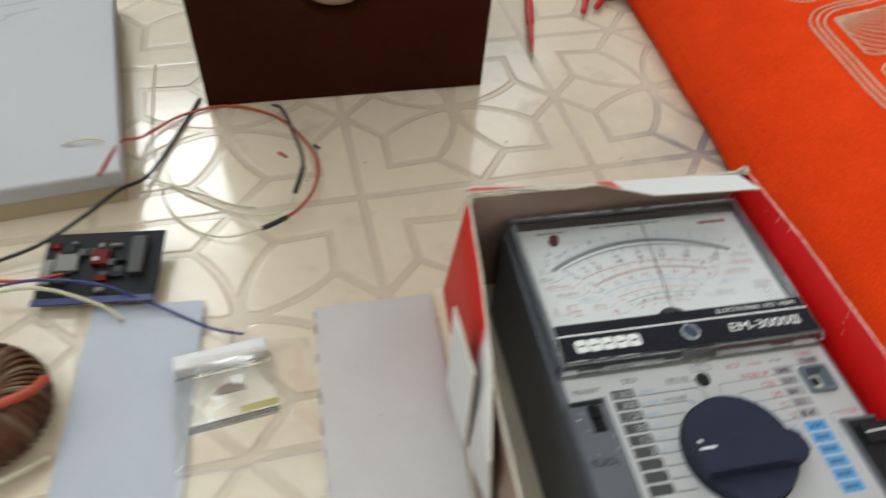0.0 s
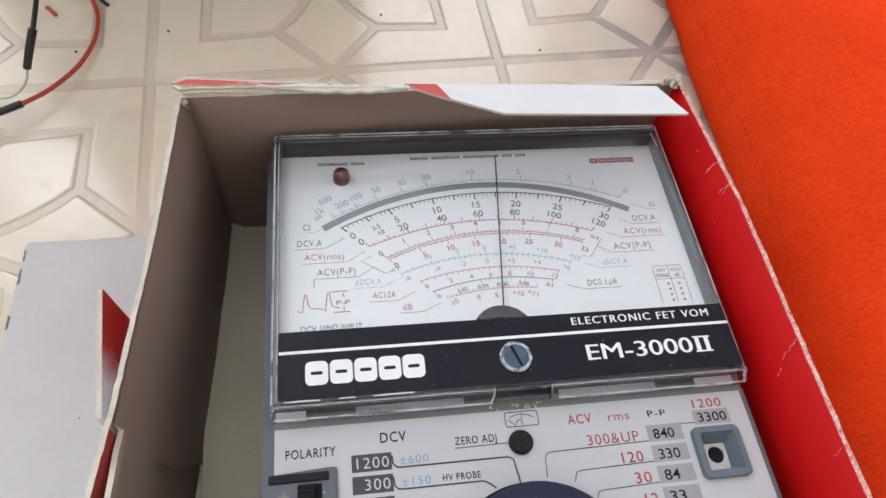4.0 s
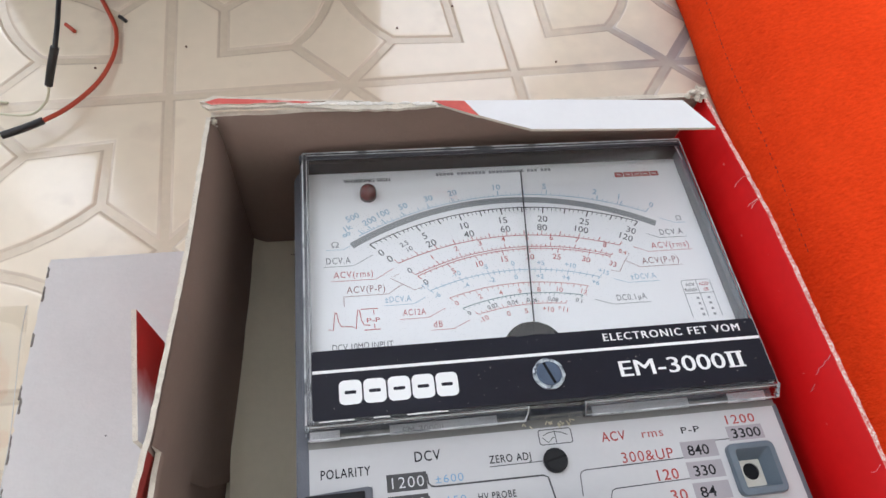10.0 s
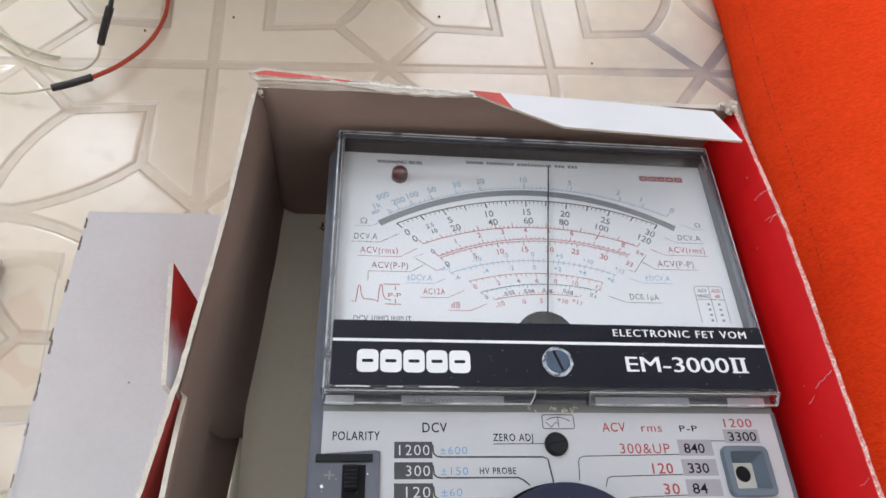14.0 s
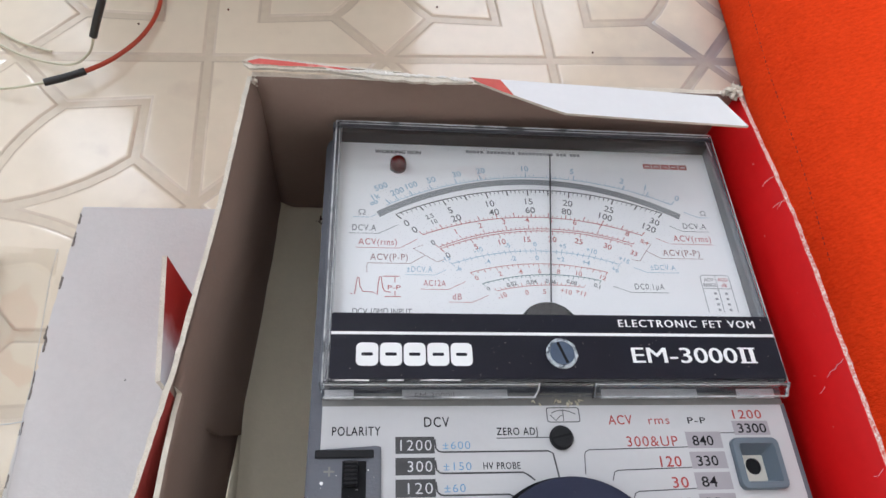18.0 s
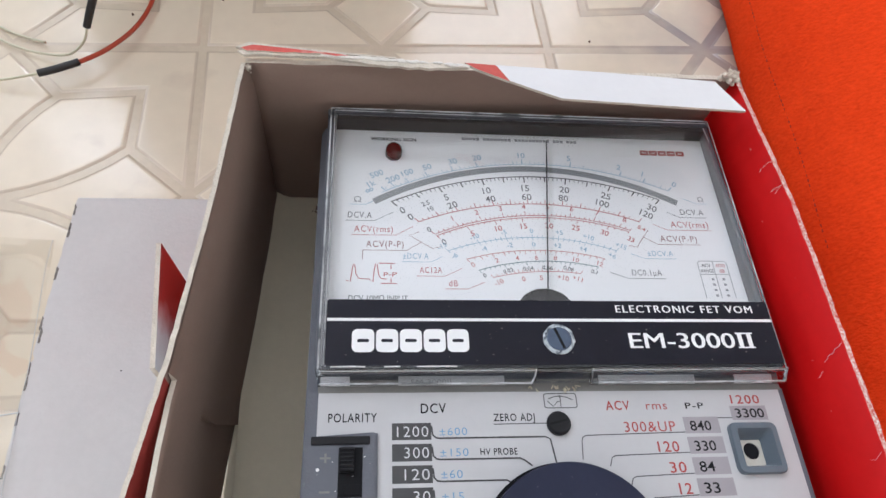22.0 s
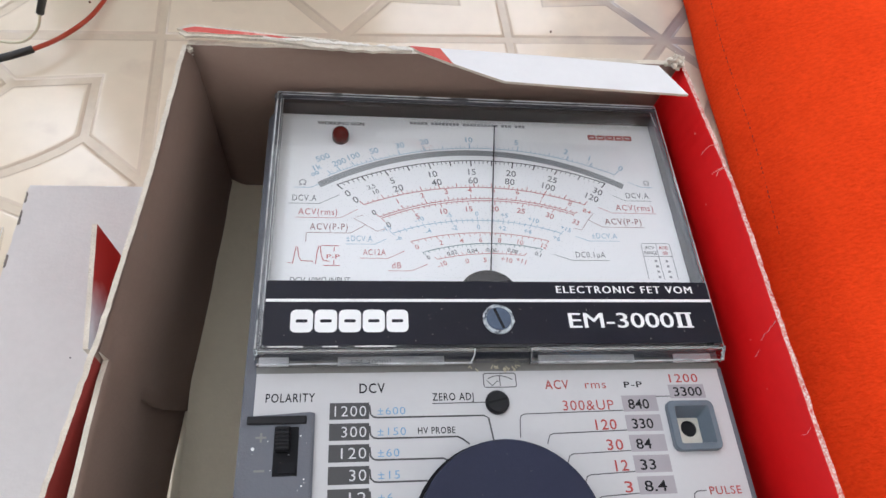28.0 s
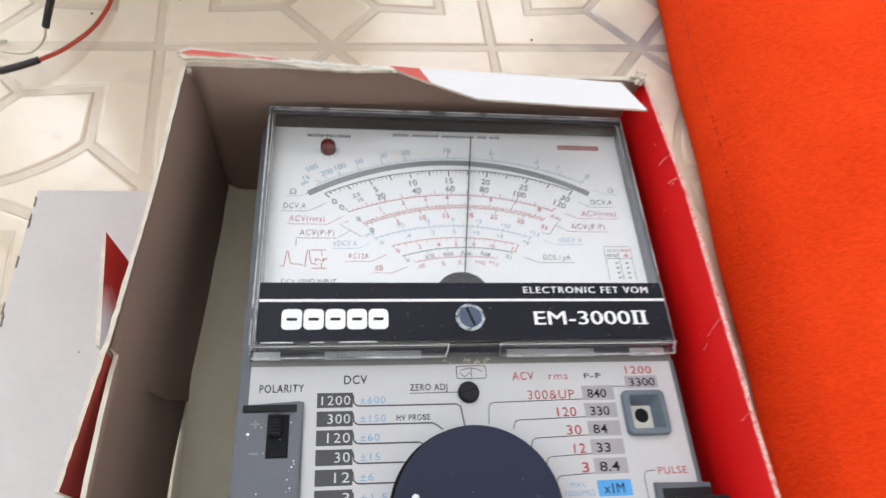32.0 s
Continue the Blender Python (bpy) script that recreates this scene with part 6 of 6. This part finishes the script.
lathe(bm, [(8.0, 1.0), (10.0, 2.0), (10.0, 21.0), (4.0, 23.0)], 0, 0, 24)
part("centre_plug", bm, CASE_DARK, coil, "black plug in the middle of the coil")
bm = bmesh.new()
tube(bm, [(-20, -14, 27), (6, -14, 29), (26, -10, 26), (34, -2, 22)], 2.4)
part("red_lead", bm, WIRE_RED, coil)
bm = bmesh.new()
tube(bm, [(-10, -36, 4), (8, -38, 8), (26, -32, 4)], 1.6)
part("clear_lead", bm, WIRE_WHITE, coil)

# small panel meter in a clear bag
pm = thing("panel_meter", (-203, 45, 0), (0, 0, 8), "small white panel meter with a clear front, in a plastic bag", "panel meter")
bm = bmesh.new()
box(bm, -24, 22, -20, 9, 0.5, 9, 1.2)
part("meter_body", bm, CLEAR, pm, "clear plastic front").visible_shadow = False
bm = bmesh.new()
box(bm, -24, 22, 9.5, 18.5, 0.5, 14, 1.5)
part("meter_top", bm, WHITE_PRINT, pm, "bright white raised top edge")
bm = bmesh.new()
stroke(bm, [(-10 + 20 * i / 10, 4.5 + 3.0 * math.sin(math.pi * i / 10)) for i in range(11)], 0.9, 9.05, 9.15)
part("meter_scale", bm, INK_TEAL, pm)
bm = bmesh.new()
prism(bm, [(1 + 7.5 * math.cos(radians(a)), -7 + 5.5 * math.sin(radians(a))) for a in range(0, 181, 15)], 9.05, 10.2, 0.3)
part("meter_hub", bm, COIL, pm, "brown half-round hub")
bm = bmesh.new()
box(bm, 4, 22, -19, -15.5, 9.05, 9.4, 0.1)
part("meter_label", bm, YELLOW, pm)
bag = thing("plastic_bag", (-190, 26, 0), (0, 0, 4), "clear crinkled plastic bag round the panel meter", "plastic bag")
def bag_z(x, y):
    inside = max(0.0, 1 - (abs(x + 6) / 34) ** 4) * max(0.0, 1 - (abs(y - 12) / 32) ** 4)
    return 2.4 + 15.0 * inside + 1.6 * noise.noise(Vector((x * 0.05, y * 0.05, 1))) + 0.9 * noise.noise(Vector((x * 0.16, y * 0.12, 5)))


bm = bmesh.new()
rows = []
for i in range(37):
    y = 42 - 150 * i / 36
    rows.append([bm.verts.new((-38 + 68 * j / 22 + 2 * noise.noise(Vector((i * 0.3, j * 0.2, 9))), y, bag_z(-38 + 68 * j / 22, y))) for j in range(23)])
for p, q in zip(rows, rows[1:]):
    for j in range(22):
        bm.faces.new((p[j], p[j + 1], q[j + 1], q[j])).smooth = True
film = part("film", bm, FILM, bag)
# bright glints of the film's side edges, drawn as thin pale tubes
for x in (-38.0, 30.0):
    bm = bmesh.new()
    tube(bm, [(x + 1.0 * noise.noise(Vector((k * 0.7, x, 0))), 42 - 150 * k / 12, bag_z(x, 42 - 150 * k / 12) + 0.2) for k in range(13)], 0.12, 5)
    part("side_glint", bm, CELL_LIGHT, bag, "pale line drawn for the glint along the bag's edge")
bm = bmesh.new()
tube(bm, [(-38 + 68 * k / 12, -22 + 1.5 * math.sin(k), bag_z(-38 + 68 * k / 12, -22) + 0.3) for k in range(13)], 0.2, 5)
part("fold", bm, CELL_LIGHT, bag, "pale fold across the bag")
film.visible_shadow = False


# ---- dust and crumbs near the meter ----
bm = bmesh.new()
cr = random.Random(44)
for i in range(9):
    x, y = -66 - 3 * cr.random(), 84 + 4 * cr.random()
    s = 0.2 + 0.5 * cr.random()
    q = bmesh.new()
    bmesh.ops.create_icosphere(q, subdivisions=1, radius=s)
    for v in q.verts:
        v.co = v.co * (0.6 + 0.8 * cr.random()) + Vector((x, y, 2.4))
    absorb(bm, q)
tagged(part("crumbs", bm, COIL), "small brown crumbs on the bottom of the box", "crumbs", kind="stuff")
bm = bmesh.new()
for i in range(12):
    x, y = -5 + 14 * cr.random(), -10.2 + 1.2 * cr.random()
    z = 68.2 + 0.4
    tube(bm, [(x, y, z), (x + 1.4 * (cr.random() - 0.5), y + 0.5, z + 0.5 + 0.3 * cr.random()), (x + 2 * (cr.random() - 0.5), y + 0.9 * (cr.random() - 0.5), z + 0.2)], 0.16, 5)
tagged(part("lint", bm, LINT), "wisps of yellowish lint caught under the clear cover", "lint", kind="stuff")
bm = bmesh.new()
for x, y in ((-17, 216), (13, 232), (-157, 192), (-118, 205), (60, 190), (-60, 140), (30, 130)):
    prism(bm, disc_outline(x, y, 0.5, 7), 0.4, 1.0)
tagged(part("grit", bm, COIL), "dark specks of grit on the floor", "grit", kind="stuff")


# ---- the raised pads of the floor, last ----
def bezier(a, c, b, n=6):
    return [((1 - t) ** 2 * a[0] + 2 * t * (1 - t) * c[0] + t * t * b[0], (1 - t) ** 2 * a[1] + 2 * t * (1 - t) * c[1] + t * t * b[1]) for t in (i / n for i in range(n + 1))]


H = TILE / 2
KC, AV, BV = (57.0, 55.0), (56.0, 24.0), (24.0, 53.0)
to_a, to_b = bezier((0, 0), (33, 3), AV), bezier((0, 0), (3, 32), BV)
SHAPES = {
    "petal_pad": [(2.5, 2.5)] + to_a[1:] + [KC] + to_b[:0:-1],
    "star_pad": [(0, 9)] + to_b[2:] + [(0, H)] + [(-x, y) for x, y in to_b[:1:-1]],
    "side_star_pad": [(9, 0)] + [(x, -y) for x, y in to_a[2:]] + [(H, 0)] + to_a[:1:-1],
    "corner_pad": [(0, H), BV, KC, AV, (H, 0), (H, H)],
}


def inset(poly, d):
    """The outline moved inward by d, corners mitred."""
    n, out = len(poly), []
    for i in range(n):
        (ax, ay), (bx, by), (cx, cy) = poly[i - 1], poly[i], poly[(i + 1) % n]
        l1, l2 = math.hypot(bx - ax, by - ay), math.hypot(cx - bx, cy - by)
        n1, n2 = (-(by - ay) / l1, (bx - ax) / l1), (-(cy - by) / l2, (cx - bx) / l2)
        k = 1 + n1[0] * n2[0] + n1[1] * n2[1]
        mx, my = (n1[0] + n2[0]) / k, (n1[1] + n2[1]) / k
        far = math.hypot(mx, my)
        s = min(1.0, 7.0 / far)
        out.append((bx + d * mx * s, by + d * my * s))
    return out


def pad_mesh(name, outline, m):
    pts = [(x * m[0], y * m[1]) for x, y in outline]
    if sum(a[0] * b[1] - b[0] * a[1] for a, b in zip(pts, pts[1:] + pts[:1])) < 0:
        pts = pts[::-1]
    q = bmesh.new()
    rings = [[q.verts.new((x * MM, y * MM, z * MM)) for x, y in inset(pts, d)] for d, z in ((1.7, -0.62), (2.2, -0.30), (2.9, -0.06), (3.7, 0.0))]
    q.faces.new(rings[-1])
    n = len(pts)
    for k, (a, b) in enumerate(zip(rings, rings[1:])):
        for i in range(n):
            f = q.faces.new((a[i], a[(i + 1) % n], b[(i + 1) % n], b[i]))
            f.material_index, f.smooth = int(k < 2), True
    me = bpy.data.meshes.new(name)
    q.to_mesh(me)
    q.free()
    me.materials.append(VINYL)
    me.materials.append(PAD_SIDE)
    return me


PADS = []
for nm, flips in (("petal_pad", ((1, 1), (-1, 1), (-1, -1), (1, -1))), ("star_pad", ((1, 1), (1, -1))), ("side_star_pad", ((1, 1), (-1, 1))), ("corner_pad", ((1, 1), (-1, 1), (-1, -1), (1, -1)))):
    for fl in flips:
        PADS.append((nm, pad_mesh(nm, SHAPES[nm], fl)))

turn = Matrix.Rotation(radians(TILE_TURN), 4, "Z")
rest_v, rest_f, rest_m = [], [], []
for i in range(-12, 15):
    for j in range(-12, 13):
        c = Vector((*TILE_AT, 0)) + turn @ Vector(((i + 0.5) * TILE, (j + 0.5) * TILE, 0))
        if not (-1720 < c.x < 2020 and -1520 < c.y < 2120):
            continue
        m = Matrix.Translation(c * MM) @ turn
        near = -420 < c.x < 260 and -60 < c.y < 560
        for nm, me in PADS:
            if near:
                ob = new(nm, me)
                ob.matrix_world = m
                ob.parent = floor
            elif -1700 < c.x < 2000 and -1500 < c.y < 2100:
                k = len(rest_v)
                rest_v.extend(tuple(m @ v.co) for v in me.vertices)
                for p in me.polygons:
                    rest_f.append([k + n for n in p.vertices])
                    rest_m.append(p.material_index)
me = bpy.data.meshes.new("far_pads")
me.from_pydata(rest_v, [], rest_f)
me.polygons.foreach_set("material_index", rest_m)
me.materials.append(VINYL)
me.materials.append(PAD_SIDE)
far = new("far_pads", me)
far.parent = floor
tagged(far, "raised vinyl pads farther off", kind="stuff")
